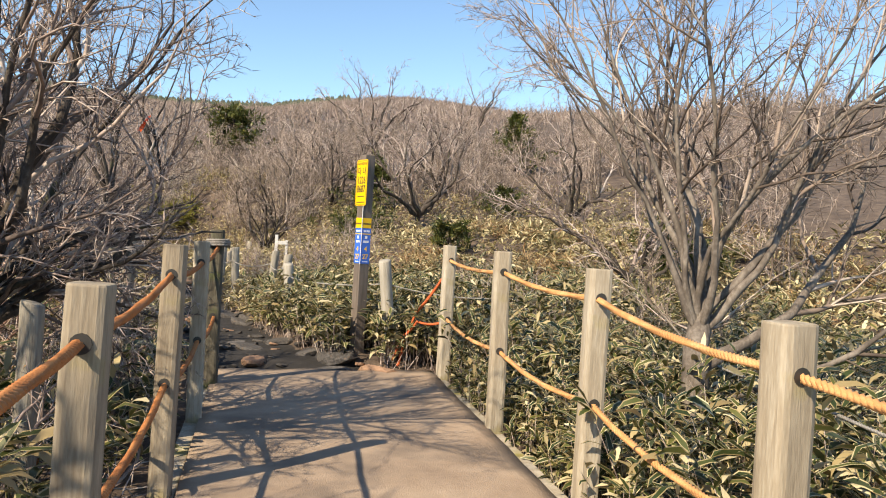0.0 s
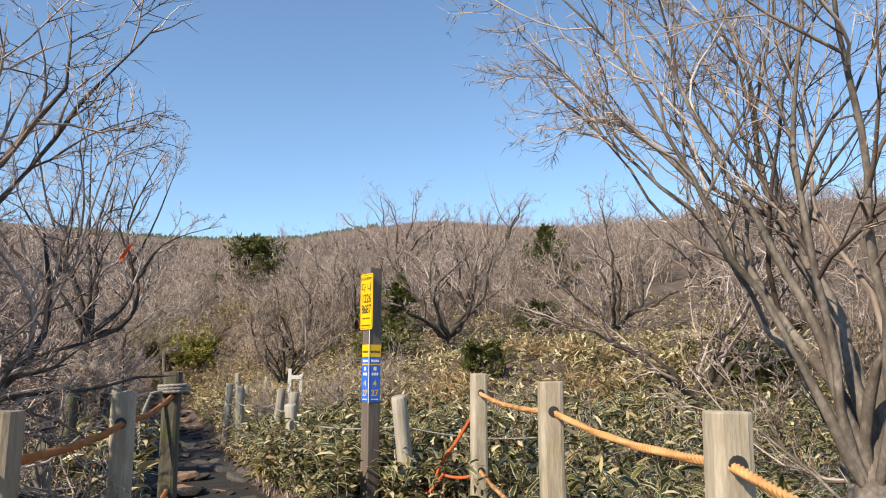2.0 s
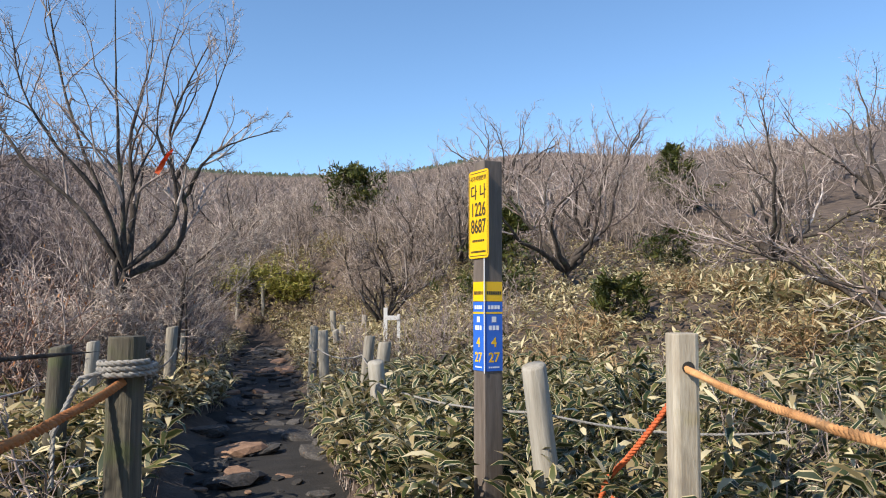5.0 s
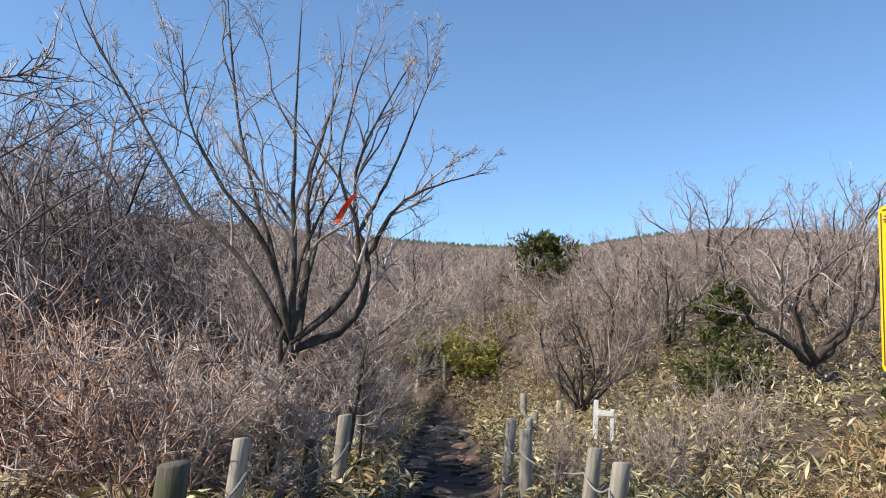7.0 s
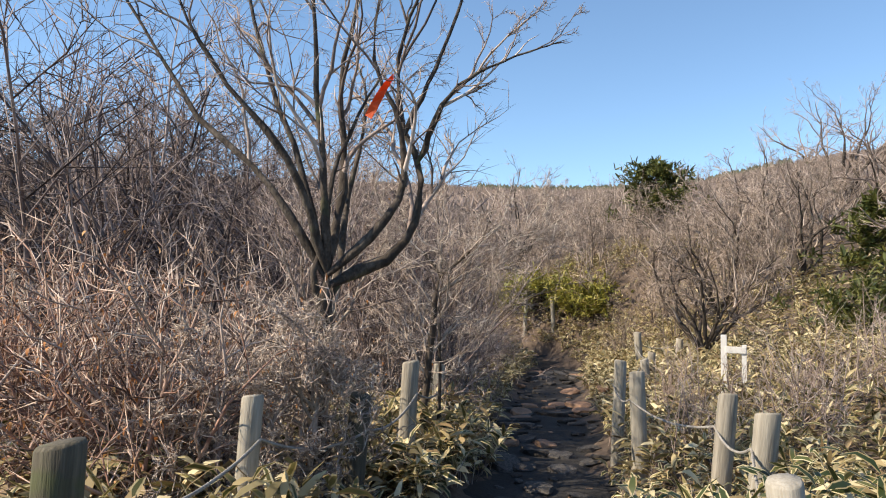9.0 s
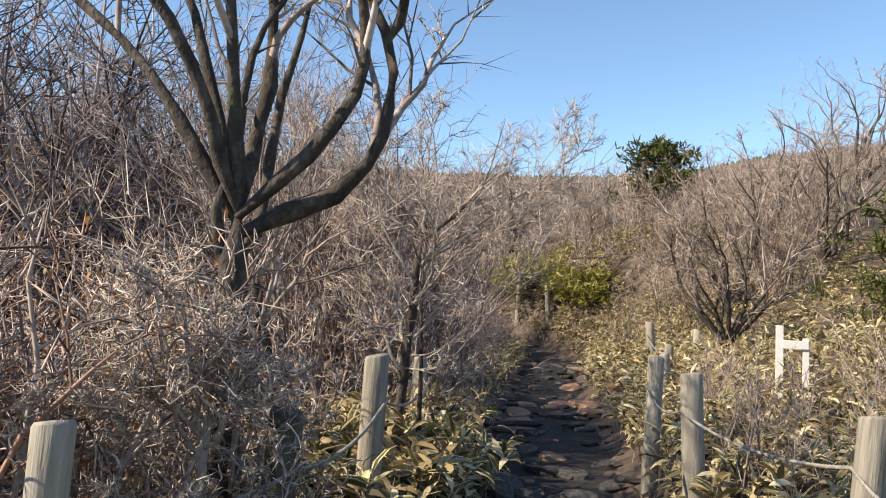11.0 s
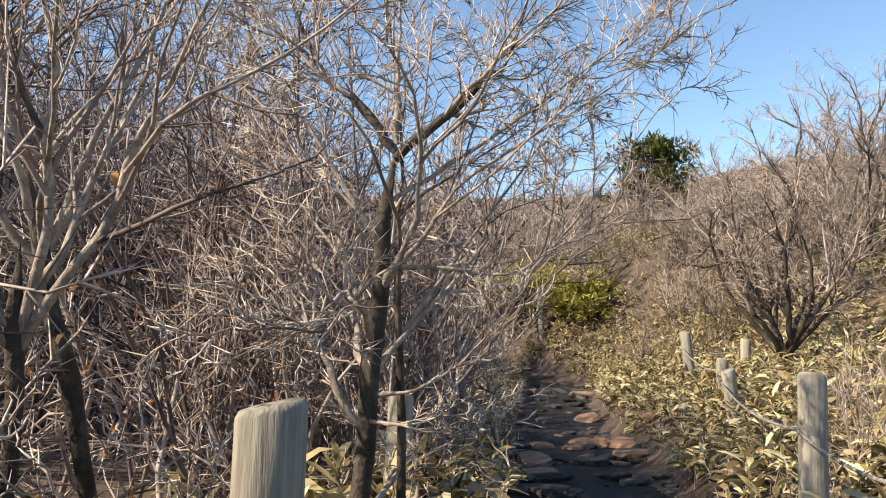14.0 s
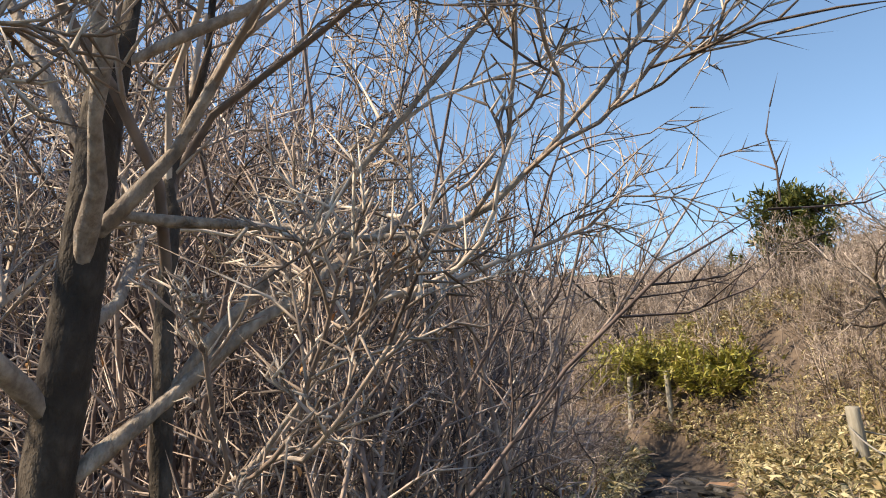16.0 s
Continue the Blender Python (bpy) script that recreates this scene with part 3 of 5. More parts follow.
def words(text, size, material, parent, loc, rot, name="lettering", squeeze=1.0):
    cu = bpy.data.curves.new(name, "FONT")
    cu.body, cu.size, cu.align_x, cu.align_y, cu.extrude = text, size, "CENTER", "CENTER", 0.0006
    cu.offset = size * 0.016
    tmp = new("tmp_text", cu)
    dg = bpy.context.evaluated_depsgraph_get()
    me = bpy.data.meshes.new_from_object(tmp.evaluated_get(dg))
    bpy.data.objects.remove(tmp)
    me.materials.clear()
    me.materials.append(material)
    ob = new(name, me)
    ob.parent = parent
    ob.location, ob.rotation_euler, ob.scale = loc, rot, (squeeze, 1, 1)
    return ob


def plate(name, w, h, t, material, parent, corner=0.0):
    bm = bmesh.new()
    bmesh.ops.create_cube(bm, size=1)
    bmesh.ops.scale(bm, vec=(w, t, h), verts=bm.verts)
    if corner:
        es = [e for e in bm.edges if abs((e.verts[0].co - e.verts[1].co).y) > t * 0.5]
        bmesh.ops.bevel(bm, geom=es, offset=corner, segments=4, affect="EDGES", profile=0.5)
    return part(name, bm, material, parent)


def bars(parent, y, z, w, h, material, n, name="print_line"):
    """Unreadable print as a row of short bars."""
    for k in range(n):
        o = plate(name, w / n * 0.72, h, 0.0012, material, parent)
        o.location = (-w / 2 + (k + 0.5) * w / n, y, z)


PW, PH = 0.20, 0.48
yp = plate("yellow_plate", PW, PH, 0.004, M_YELLOW, sign, 0.02)
face = radians(post_turn)
fx, fy = math.sin(face), -math.cos(face)
PLATE_Z = 1.845 - z_base
yp.location = (fx * 0.064 + math.cos(face) * 0.01, fy * 0.064 + math.sin(face) * 0.01, PLATE_Z)
yp.rotation_euler = (0, 0, face)
R90 = (radians(90), 0, 0)
FY = -0.0032
for (w, h, dx, dz) in ((PW - 0.03, 0.004, 0, PH / 2 - 0.013), (PW - 0.03, 0.004, 0, -PH / 2 + 0.013), (0.004, PH - 0.04, -PW / 2 + 0.010, 0), (0.004, PH - 0.04, PW / 2 - 0.010, 0)):
    o = plate("border_line", w, h, 0.0012, M_BLACK, yp)
    o.location = (dx, FY + 0.0008, dz)
words("국가지점번호", 0.030, M_BLACK, yp, (0, FY, 0.195), R90)
words("다", 0.088, M_BLACK, yp, (-0.045, FY, 0.115), R90, squeeze=0.8)
words("나", 0.088, M_BLACK, yp, (0.045, FY, 0.115), R90, squeeze=0.8)
words("1226", 0.105, M_BLACK, yp, (0, FY, 0.022), R90, squeeze=0.72)
words("8687", 0.105, M_BLACK, yp, (0, FY, -0.070), R90, squeeze=0.72)
bars(yp, FY, -0.145, 0.125, 0.012, M_BLACK, 7)
bars(yp, FY, -0.205, 0.15, 0.010, M_BLACK, 12)
# two faces of the post carry a yellow band and a blue plate
for turn, big in ((0, True), (90, False)):
    a = face + radians(turn)
    nx2, ny2 = math.sin(a), -math.cos(a)
    for nm, zc, hh, matl in (("yellow_band", 1.425, 0.105, M_YELLOW), ("blue_plate", 1.185, 0.37, M_BLUE)):
        o = plate(nm, 0.108, hh, 0.003, matl, sign)
        o.location = (nx2 * 0.0592, ny2 * 0.0592, zc - z_base)
        o.rotation_euler = (0, 0, a)
        if nm == "yellow_band":
            bars(o, -0.002, -0.008, 0.095, 0.018, M_BLACK, 7)
        else:
            b2 = plate("yellow_stripe", 0.108, 0.010, 0.0012, M_YELLOW, o)
            b2.location = (0, -0.002, 0.125)
            bars(o, -0.002, 0.155, 0.08, 0.020, M_WHITE, 4)
            s2 = plate("white_square", 0.028, 0.03, 0.0012, M_WHITE, o)
            s2.location = (0, -0.002, 0.09)
            bars(o, -0.002, 0.045, 0.07, 0.024, M_WHITE, 3)
            words("4", 0.072, M_YELLOW, o, (0, -0.002, -0.035), R90)
            words("27", 0.072, M_YELLOW, o, (0, -0.002, -0.115), R90)
            bars(o, -0.002, -0.165, 0.07, 0.008, M_WHITE, 6)

cord_bm = bmesh.new()
bmesh.ops.create_cone(cord_bm, cap_ends=True, segments=8, radius1=0.003, radius2=0.003, depth=0.62)
cord = part("cord", cord_bm, M_WHITE, sign, "thin white cord hanging down the post")
cord.location = ((fx - fy) * 0.061, (fy + fx) * 0.061, 1.30 - z_base)

# ---- small white board by the path ----
wb = thing("white_board", (0.3, 14.0, float(land(0.3, 14.0))), "small bleached white wooden stand half hidden in twigs", "sign")
WB = 1.29 - float(land(0.3, 14.0))
for nm, sx, sy, sz, at in (("post", 0.06, 0.05, WB, (-0.10, 0, 0)), ("post", 0.05, 0.05, WB - 0.10, (0.10, 0, 0)), ("panel", 0.20, 0.025, 0.07, (0.02, -0.03, WB - 0.19))):
    part(nm, box_bm(sx, sy, sz, 0.005, at), M_PALE, wb)

# ---- bare trees ----
def cut_zone(W):
    """The room over the deck and over the path that is kept clear for walkers."""
    x, y, z = W[..., 0], W[..., 1], W[..., 2]
    deck_room = (x > 0.15) & (x < 2.4) & (y > -3) & (y < 6) & (z < 2.0)
    path_room = (np.abs(x - np.interp(y, [6, 8, 10, 11, 12, 13, 17], [0.4, -0.55, -0.75, -0.8, -0.95, -1.25, -2.3])) < np.interp(y, [7, 7.6, 10.3, 11], [0.62, 0.72, 0.72, 0.62])) & (y > 5.8) & (z < np.where(y > 11.15, 1.45, 1.95))
    post_room = (x > -1.88) & (x < -1.1) & (y > 7.6) & (y < 8.5) & (z < 1.12)
    return deck_room | path_room | post_room


def pruned(P, R, base):
    keep = ~cut_zone(P + np.asarray(base)[None, None]).any(1)
    return P[keep], R[keep]


def spline(pts, n):
    """A smooth line of n points through a few control points."""
    p = np.asarray(pts, float)
    p = np.concatenate([2 * p[:1] - p[1:2], p, 2 * p[-1:] - p[-2:-1]])
    m = len(p) - 3
    f = np.linspace(0, m - 1e-6, n)
    i = f.astype(int)
    u = (f - i)[:, None]
    a, b, c, e = p[i], p[i + 1], p[i + 2], p[i + 3]
    return 0.5 * (2 * b + (c - a) * u + (2 * a - 5 * b + 4 * c - e) * u ** 2 + (3 * b - a - 3 * c + e) * u ** 3)


def knobs(P, R, amount=0.12):
    """Swellings and kinks along a limb."""
    R = R * (1 + amount * rng.normal(size=R.shape))
    P = P.copy()
    P[:, 1:-1] += rng.normal(size=P[:, 1:-1].shape) * R[:, 1:-1, None] * 0.30
    return P, R


def bare_tree(name, base, limbs, label, trunk_r=0.09, trunk_h=0.5, trunk_lean=(0, 0), bark=None, twigs=None, kids=(5, 6, 6, 2), ratios=(0.62, 0.46, 0.36), wander=0.10, spread=33, twig_r=0.0022, group="", dry=0, up=0.05, shaped=(), right=70.0, rib=0.13, spur=0.055):
    """A deciduous tree in winter. limbs: (azimuth from +y towards +x, elevation, length, radius, upward bend) in degrees and metres;
    shaped: (radius, control points from the fork as (across, behind, up)), across pointing to the azimuth right."""
    bark = bark or M_BARK
    ob = thing(name, base, label, "tree", group)
    top = np.array([trunk_lean[0], trunk_lean[1], trunk_h])
    P, R = lines(np.array([[0, 0, -0.25]]), (top + [0, 0, 0.25])[None], np.array([np.linalg.norm(top) + 0.27]), 9, np.array([trunk_r * 1.3]), np.array([trunk_r * 0.75]), 0.05, 0)
    P[0] += np.linspace(0, 1, 9)[:, None] * (top - P[0, -1])[None]
    P, R = knobs(P, R, 0.07)
    v, q, t = tubes(P, R, 12)
    put("trunk", mesh_of("trunk", v, q, t), bark, ob)
    crown_P = []
    ra = radians(right)
    across, behind = np.array([math.sin(ra), math.cos(ra), 0]), np.array([-math.cos(ra), math.sin(ra), 0])
    made = []
    for r, pts in shaped:
        pts = np.asarray(pts, float)
        pts = P[0, -1] + pts[:, :1] * across + pts[:, 1:2] * behind + pts[:, 2:] * np.array([0, 0, 1.0])
        # a limb that starts close by the trunk starts inside it
        stem = spline(P[0], 80)
        gap = np.linalg.norm(stem - pts[0], axis=1)
        if gap.min() < 0.12:
            pts[0] = stem[int(np.argmin(gap))]
        made.append((spline(pts, 16)[None], r))
    for az, el, ln, r, bend, *low in limbs:
        d = np.array([[math.sin(radians(az)) * math.cos(radians(el)), math.cos(radians(az)) * math.cos(radians(el)), math.sin(radians(el))]])
        w = rng.uniform(0.15, 1.0)
        start = (P[0, -2] * w + P[0, -3] * (1 - w))[None]
        if low:
            f = low[0] * 7
            start = (P[0, int(f)] + (P[0, int(f) + 1] - P[0, int(f)]) * (f - int(f)))[None]
        made.append((lines(start, d, np.array([ln]), 16, np.array([r]), np.array([r * 0.13]), wander * 1.15, bend)[0], r))
    for LP, r in made:
        s = np.linspace(0, 1, 16)
        LR = (r * (rib + (1 - rib) * (1 - s) ** 1.25) * (1 + 0.3 * np.exp(-10 * s)))[None]
        LP, LR = knobs(LP, LR)
        LR[:, 0] *= 0.4
        inside = cut_zone(LP[0] + np.asarray(base)[None])
        if inside.any():
            k = int(np.argmax(inside))
            if k < 6:
                continue
            f = np.linspace(0, k - 1, 16)
            LP = np.stack([np.interp(f, np.arange(16), LP[0, :, c]) for c in range(3)], -1)[None]
            LR = np.linspace(LR[0, 0], LR[0, -1], 16)[None]
        v, q, t = tubes(LP, LR, 8)
        put("limb", mesh_of("limb", v, q, t), bark if r > 0.015 else M_LIMB, ob)
        crown_P.append((LP, LR))
    if not crown_P:
        f = np.linspace(2, 8, 16)
        crown_P.append((np.stack([np.interp(f, np.arange(9), P[0, :, c]) for c in range(3)], -1)[None], np.linspace(R[0, 2], R[0, -1], 16)[None]))
    LP = np.concatenate([p for p, _ in crown_P])
    LR = np.concatenate([r for _, r in crown_P])
    P1, R1 = pruned(*sprout(LP, LR, kids[0], 0.22, 0.92, spread, ratios[0], 9, wander * 1.5, up, 0.72, twig_r * 1.6), base)
    Pe, Re = pruned(*sprout(LP, LR, 4, 0.7, 1.0, 24, 0.25, 6, wander * 1.3, up, 0.85, twig_r * 1.3), base)
    P2, R2 = pruned(*sprout(P1, R1, kids[1], 0.15, 0.98, spread + 4, ratios[1], 5, wander * 1.6, up * 0.9, 0.66, twig_r * 1.2), base)
    P3, R3 = pruned(*sprout(P2, R2, kids[2], 0.1, 0.98, spread + 6, ratios[2] + 0.06, 3, wander * 1.6, up * 1.4, 0.66, twig_r * 0.95), base)
    P4, R4 = pruned(*sprout(LP, LR, kids[1], 0.3, 0.98, spread + 14, 0.10, 3, wander * 1.5, up, 0.5, twig_r), base)
    groups = [tubes(P1, R1, 5), tubes(Pe, Re, 4), tubes(P2, R2, 3), tubes(P3, R3, 3), tubes(P4, R4, 3)]
    for A, B in ((P1, R1), (P2, R2), (P3, R3)):
        L = np.linalg.norm(np.diff(A, axis=1), axis=2).sum(1).mean()
        S, SR = pruned(*sprout(A, B, kids[3], 0.1, 1.0, 48, spur / max(L, 0.02), 2, 0, 0, 0.7, twig_r * 0.95, 0.1), base)
        groups.append(tubes(S, SR, 3))
    put("crown", mesh_of("crown", *join(groups)), twigs or M_TWIG, ob)
    if dry:
        dry = min(dry, len(P3))
        tips = P3[:, -1][rng.choice(len(P3), dry)]
        v, q, uvs = blades(tips, rng.uniform(0, 6.28, dry), rng.uniform(-0.9, 0.3, dry), rng.uniform(0.018, 0.034, dry), rng.uniform(0.008, 0.015, dry), 0.6)
        put("foliage", mesh_of("foliage", v, q, uv=uvs), M_DRYLEAF, ob, "few withered orange leaves")
    return ob


def blades(base, az, elev, length, width, droop, coarse=False):
    """Lance-shaped leaves of three quads (coarse: two), arching over. Returns vertices, quads, uv."""
    B = len(base)
    ss = np.array([0.0, 0.42, 1.0] if coarse else [0.0, 0.30, 0.68, 1.0])
    ww = np.array([0.25, 1.0, 0.06] if coarse else [0.25, 1.0, 0.8, 0.06])
    m = len(ss)
    droop = np.broadcast_to(np.asarray(droop, float), (B,))
    h = np.stack([np.sin(az), np.cos(az), np.zeros(B)], -1)
    side = np.stack([np.cos(az), -np.sin(az), np.zeros(B)], -1)
    roll = rng.normal(0, 0.5, B)[:, None]
    P = [base]
    e = np.asarray(elev, float).copy()
    for k in range(m - 1):
        st = (ss[k + 1] - ss[k]) * length
        P.append(P[-1] + (h * np.cos(e)[:, None] + np.array([0, 0, 1.0]) * np.sin(e)[:, None]) * st[:, None])
        e = e - droop * 0.9
    out = []
    sv = side * np.cos(roll) + np.array([0, 0, 1.0]) * np.sin(roll)
    for k in range(m):
        w = (width * ww[k] / 2)[:, None]
        out += [P[k] - sv * w, P[k] + sv * w]
    V = np.stack(out, 1).reshape(-1, 3)
    q = np.array([[2 * k, 2 * k + 1, 2 * k + 3, 2 * k + 2] for k in range(m - 1)])
    Q = (q[None] + (np.arange(B) * 2 * m)[:, None, None]).reshape(-1, 4)
    uv = np.tile(np.array([[u, v] for v in ss for u in (0, 1)]), (B, 1))
    return V, Q, uv


# tree leaning over the deck from its side
bare_tree("bare_tree", on_land(-1.25, 2.85), [(108, 44, 2.6, 0.062, 0.03), (84, 60, 2.3, 0.05, 0.0), (138, 40, 2.7, 0.045, 0.03), (96, 36, 2.0, 0.042, 0.05), (152, 55, 3.0, 0.055, 0.0), (200, 60, 2.8, 0.05, 0.0), (172, 44, 2.6, 0.04, 0.02), (300, 64, 2.4, 0.05, 0.0), (120, 62, 3.0, 0.05, 0.0), (55, 70, 1.8, 0.04, 0.0), (250, 55, 2.4, 0.045, 0.0), (75, 46, 1.5, 0.03, 0.05), (125, 22, 1.9, 0.03, 0.05), (98, 62, 2.9, 0.042, -0.02), (128, 54, 3.1, 0.042, 0.0), (112, 70, 3.0, 0.045, -0.02), (145, 64, 3.2, 0.042, 0.0), (70, 64, 2.4, 0.036, 0.0), (58, 46, 2.7, 0.035, 0.0), (40, 45, 2.8, 0.030, 0.0), (28, 41, 2.9, 0.030, 0.0), (15, 38, 3.1, 0.028, 0.0)],
          "leafless grey tree spreading low over the boardwalk rail", 0.14, 0.8, (0.12, 0.02), bark=M_BARK_DARK, kids=(6, 7, 6, 2), ratios=(0.58, 0.46, 0.36), twig_r=0.0024, wander=0.15, up=0.03)
# broad many-limbed tree behind the rail
bare_tree("bare_tree", on_land(3.0, 2.55), [(-70, 62, 2.6, 0.022, 0.03), (-46, 62, 2.7, 0.024, 0.015), (-15, 80, 3.0, 0.033, 0.015), (40, 62, 2.8, 0.027, 0.015), (84, 30, 2.9, 0.037, 0.05, 0.75), (110, 48, 2.6, 0.027, 0.02), (165, 68, 2.6, 0.025, 0.015), (15, 58, 2.7, 0.027, 0.015), (-88, 68, 2.5, 0.022, 0.015), (60, 72, 3.0, 0.030, 0.015), (-120, 74, 2.4, 0.021, 0.015), (130, 26, 2.3, 0.024, 0.06, 0.6), (-78, 74, 2.8, 0.024, 0.015), (95, 62, 2.8, 0.027, 0.015), (25, 38, 2.2, 0.021, 0.02, 0.7), (-25, 50, 2.4, 0.022, 0.0, 0.8)],
          "broad leafless tree with many pale grey limbs behind the rail", 0.08, 1.2, (0.03, 0.05), kids=(8, 7, 5, 2), ratios=(0.50, 0.46, 0.36), spread=32, twig_r=0.0020, wander=0.105, up=0.06, twigs=M_TWIG_FAR)
# tree with a ribbon, beside the path
bare_tree("bare_tree", on_land(-2.0, 9.6), [(200, 60, 2.3, 0.024, 0.0), (20, 62, 2.4, 0.026, 0.0)],
          "leafless dark-barked tree with an orange ribbon beside the path", 0.066, 1.56, (0.14, -0.26), bark=M_BARK_DARK, kids=(5, 6, 5, 2), ratios=(0.50, 0.44, 0.36), spread=32, twig_r=0.0020, wander=0.14, up=0.07, right=70, shaped=(
              (0.029, ((0, 0, -0.1), (-0.35, 0, 0.45), (-0.85, 0.1, 0.9), (-1.3, 0.2, 1.55), (-1.75, 0.2, 2.2), (-2.0, 0.2, 2.7))),
              (0.028, ((0, 0, -0.05), (-0.2, -0.2, 0.55), (-0.6, -0.3, 1.05), (-0.85, -0.35, 1.5), (-0.95, -0.4, 2.1))),
              (0.028, ((0, 0, -0.05), (-0.18, 0.1, 0.5), (-0.45, 0.15, 1.2), (-0.6, 0.2, 1.7), (-0.72, 0.2, 2.3), (-0.8, 0.2, 2.8))),
              (0.030, ((0, 0, -0.05), (-0.02, -0.1, 0.5), (-0.08, -0.15, 1.1), (-0.12, -0.2, 1.8), (-0.15, -0.2, 2.6))),
              (0.030, ((0.03, 0, -0.05), (0.05, 0.15, 0.6), (0.0, 0.2, 1.2), (0.15, 0.2, 1.9), (0.2, 0.3, 2.5))),
              (0.032, ((0.02, 0, -0.08), (0.3, -0.05, 0.22), (0.44, -0.05, 0.5), (0.40, -0.1, 0.85), (0.25, -0.1, 1.2), (0.3, -0.1, 1.8), (0.45, -0.1, 2.4))),
              (0.036, ((0, 0, -0.15), (0.35, 0.1, 0.06), (0.5, 0.12, 0.3), (0.52, 0.12, 0.6), (0.38, 0.15, 0.95), (0.4, 0.2, 1.5), (0.65, 0.2, 2.1), (0.8, 0.25, 2.4))),
              (0.021, ((0.50, 0.08, 0.62), (0.7, -0.1, 1.0), (1.0, -0.1, 1.2), (1.4, -0.1, 1.35))),
              (0.020, ((0.42, 0.1, 0.8), (0.6, 0.05, 1.2), (0.8, 0.1, 1.8), (0.95, 0.1, 2.3)))))
# slender forked tree hard by the path, with a second stem behind it
bare_tree("bare_tree", on_land(-2.11, 11.36), [(-60, 50, 1.3, 0.014, 0.02, 0.7), (160, 40, 1.0, 0.012, 0.02, 0.75), (-110, 45, 1.2, 0.013, 0.02, 0.6), (30, 45, 1.2, 0.012, 0.04, 0.7), (110, 52, 1.1, 0.011, 0.0, 0.85)],
          "slender leafless tree with tangled pale twigs beside the path", 0.030, 1.62, (0.13, 0.04), bark=M_BARK_DARK, kids=(6, 7, 5, 2), ratios=(0.55, 0.46, 0.38), spread=32, twig_r=0.0019, wander=0.15, up=0.05, twigs=M_TWIG_PALE, right=71, shaped=(
              (0.018, ((0, 0, -0.03), (-0.1, 0, 0.11), (-0.24, 0.02, 0.24), (-0.35, 0.05, 0.5), (-0.5, 0.1, 1.0))),
              (0.020, ((0, 0, -0.05), (0.07, 0, 0.02), (0.18, 0, 0.11), (0.27, 0, 0.21), (0.36, 0.02, 0.3), (0.5, 0.05, 0.8))),
              (0.013, ((-0.03, 0, 0.02), (0.0, 0.05, 0.35), (0.02, 0.08, 0.8))),
              (0.010, ((-0.03, 0, -0.42), (0.07, -0.03, -0.31), (0.18, -0.05, -0.15), (0.4, -0.05, 0.0), (0.7, 0, 0.2), (1.05, 0, 0.48))),
              (0.008, ((-0.03, 0.05, -0.38), (0.15, 0.1, -0.38), (0.33, 0.1, -0.40), (0.46, 0.1, -0.34), (0.65, 0.1, -0.12), (0.85, 0.1, 0.15), (1.1, 0.12, 0.5))),
              (0.009, ((0.0, 0, -0.2), (0.3, 0.12, 0.05), (0.65, 0.18, 0.32), (1.0, 0.25, 0.6))),
              (0.008, ((0.0, 0.1, -0.60), (0.25, 0.2, -0.25), (0.5, 0.25, 0.1), (0.7, 0.3, 0.5))),
              (0.008, ((-0.06, 0, -0.76), (0.05, -0.05, -0.75), (0.18, -0.05, -0.68), (0.3, -0.1, -0.55), (0.42, -0.1, -0.4))),
              (0.007, ((-0.06, -0.01, -0.84), (0.0, -0.1, -0.84), (0.15, -0.15, -0.86), (0.36, -0.2, -0.82))),
              (0.016, ((0.02, 0.1, -1.8), (0.0, 0.1, -0.5), (-0.02, 0.12, -0.3), (0.01, 0.15, -0.1), (-0.02, 0.2, 0.3), (-0.1, 0.3, 0.9))),
              (0.009, ((-0.025, 0, -0.34), (-0.24, 0, 0.0), (-0.34, 0, 0.15), (-0.5, 0.05, 0.4), (-0.6, 0.1, 0.8)))))
# low tangle of pale branches hanging over the verge
for x, y, n, ln, h in ((-2.45, 12.5, 12, 0.75, 0.5), (-2.5, 11.0, 13, 0.8, 0.6), (-2.15, 11.95, 13, 0.8, 0.5), (-1.80, 9.05, 30, 0.72, 1.15), (-2.2, 8.75, 24, 0.75, 0.95), (-2.5, 10.1, 14, 0.85, 0.8), (-1.95, 9.5, 24, 0.65, 1.05), (-2.9, 8.6, 14, 0.9, 0.7), (-2.6, 9.7, 12, 0.6, 0.7)):
    bare_tree("tangled_shrub", on_land(x, y), [(rng.uniform(0, 360), rng.uniform(-5, 68), ln * rng.uniform(0.6, 1.15), 0.0085 if y < 9.4 else 0.0065, 0.02, rng.uniform(0.25, 0.95)) for k in range(n)],
              "tangled leafless shrub with pale crooked branches over the verge", 0.015, h, (0.03, 0), bark=M_TWIG_PALE, kids=(6, 5, 3, 2) if y < 9.4 else (4, 4, 2, 1), ratios=(0.5, 0.42, 0.36), spread=42, twig_r=0.0023, wander=0.26, dry=150 if y < 9.4 else 50, twigs=M_TWIG_PALE, spur=0.04)
put_at = [(-2.85, 11.2, 0.034, 1.5), (-2.7, 10.7, 0.028, 1.2)]
for x, y, r, h in put_at:
    bare_tree("young_bare_tree", on_land(x, y), [(rng.uniform(0, 360), rng.uniform(45, 75), rng.uniform(1.0, 1.6), 0.014, 0.02) for k in range(6)],
              "thin leafless young tree in the thicket beside the path", r * 0.8, h, (rng.normal() * 0.15, rng.normal() * 0.15), bark=M_BARK_DARK, kids=(5, 5, 4, 1), twig_r=0.002)

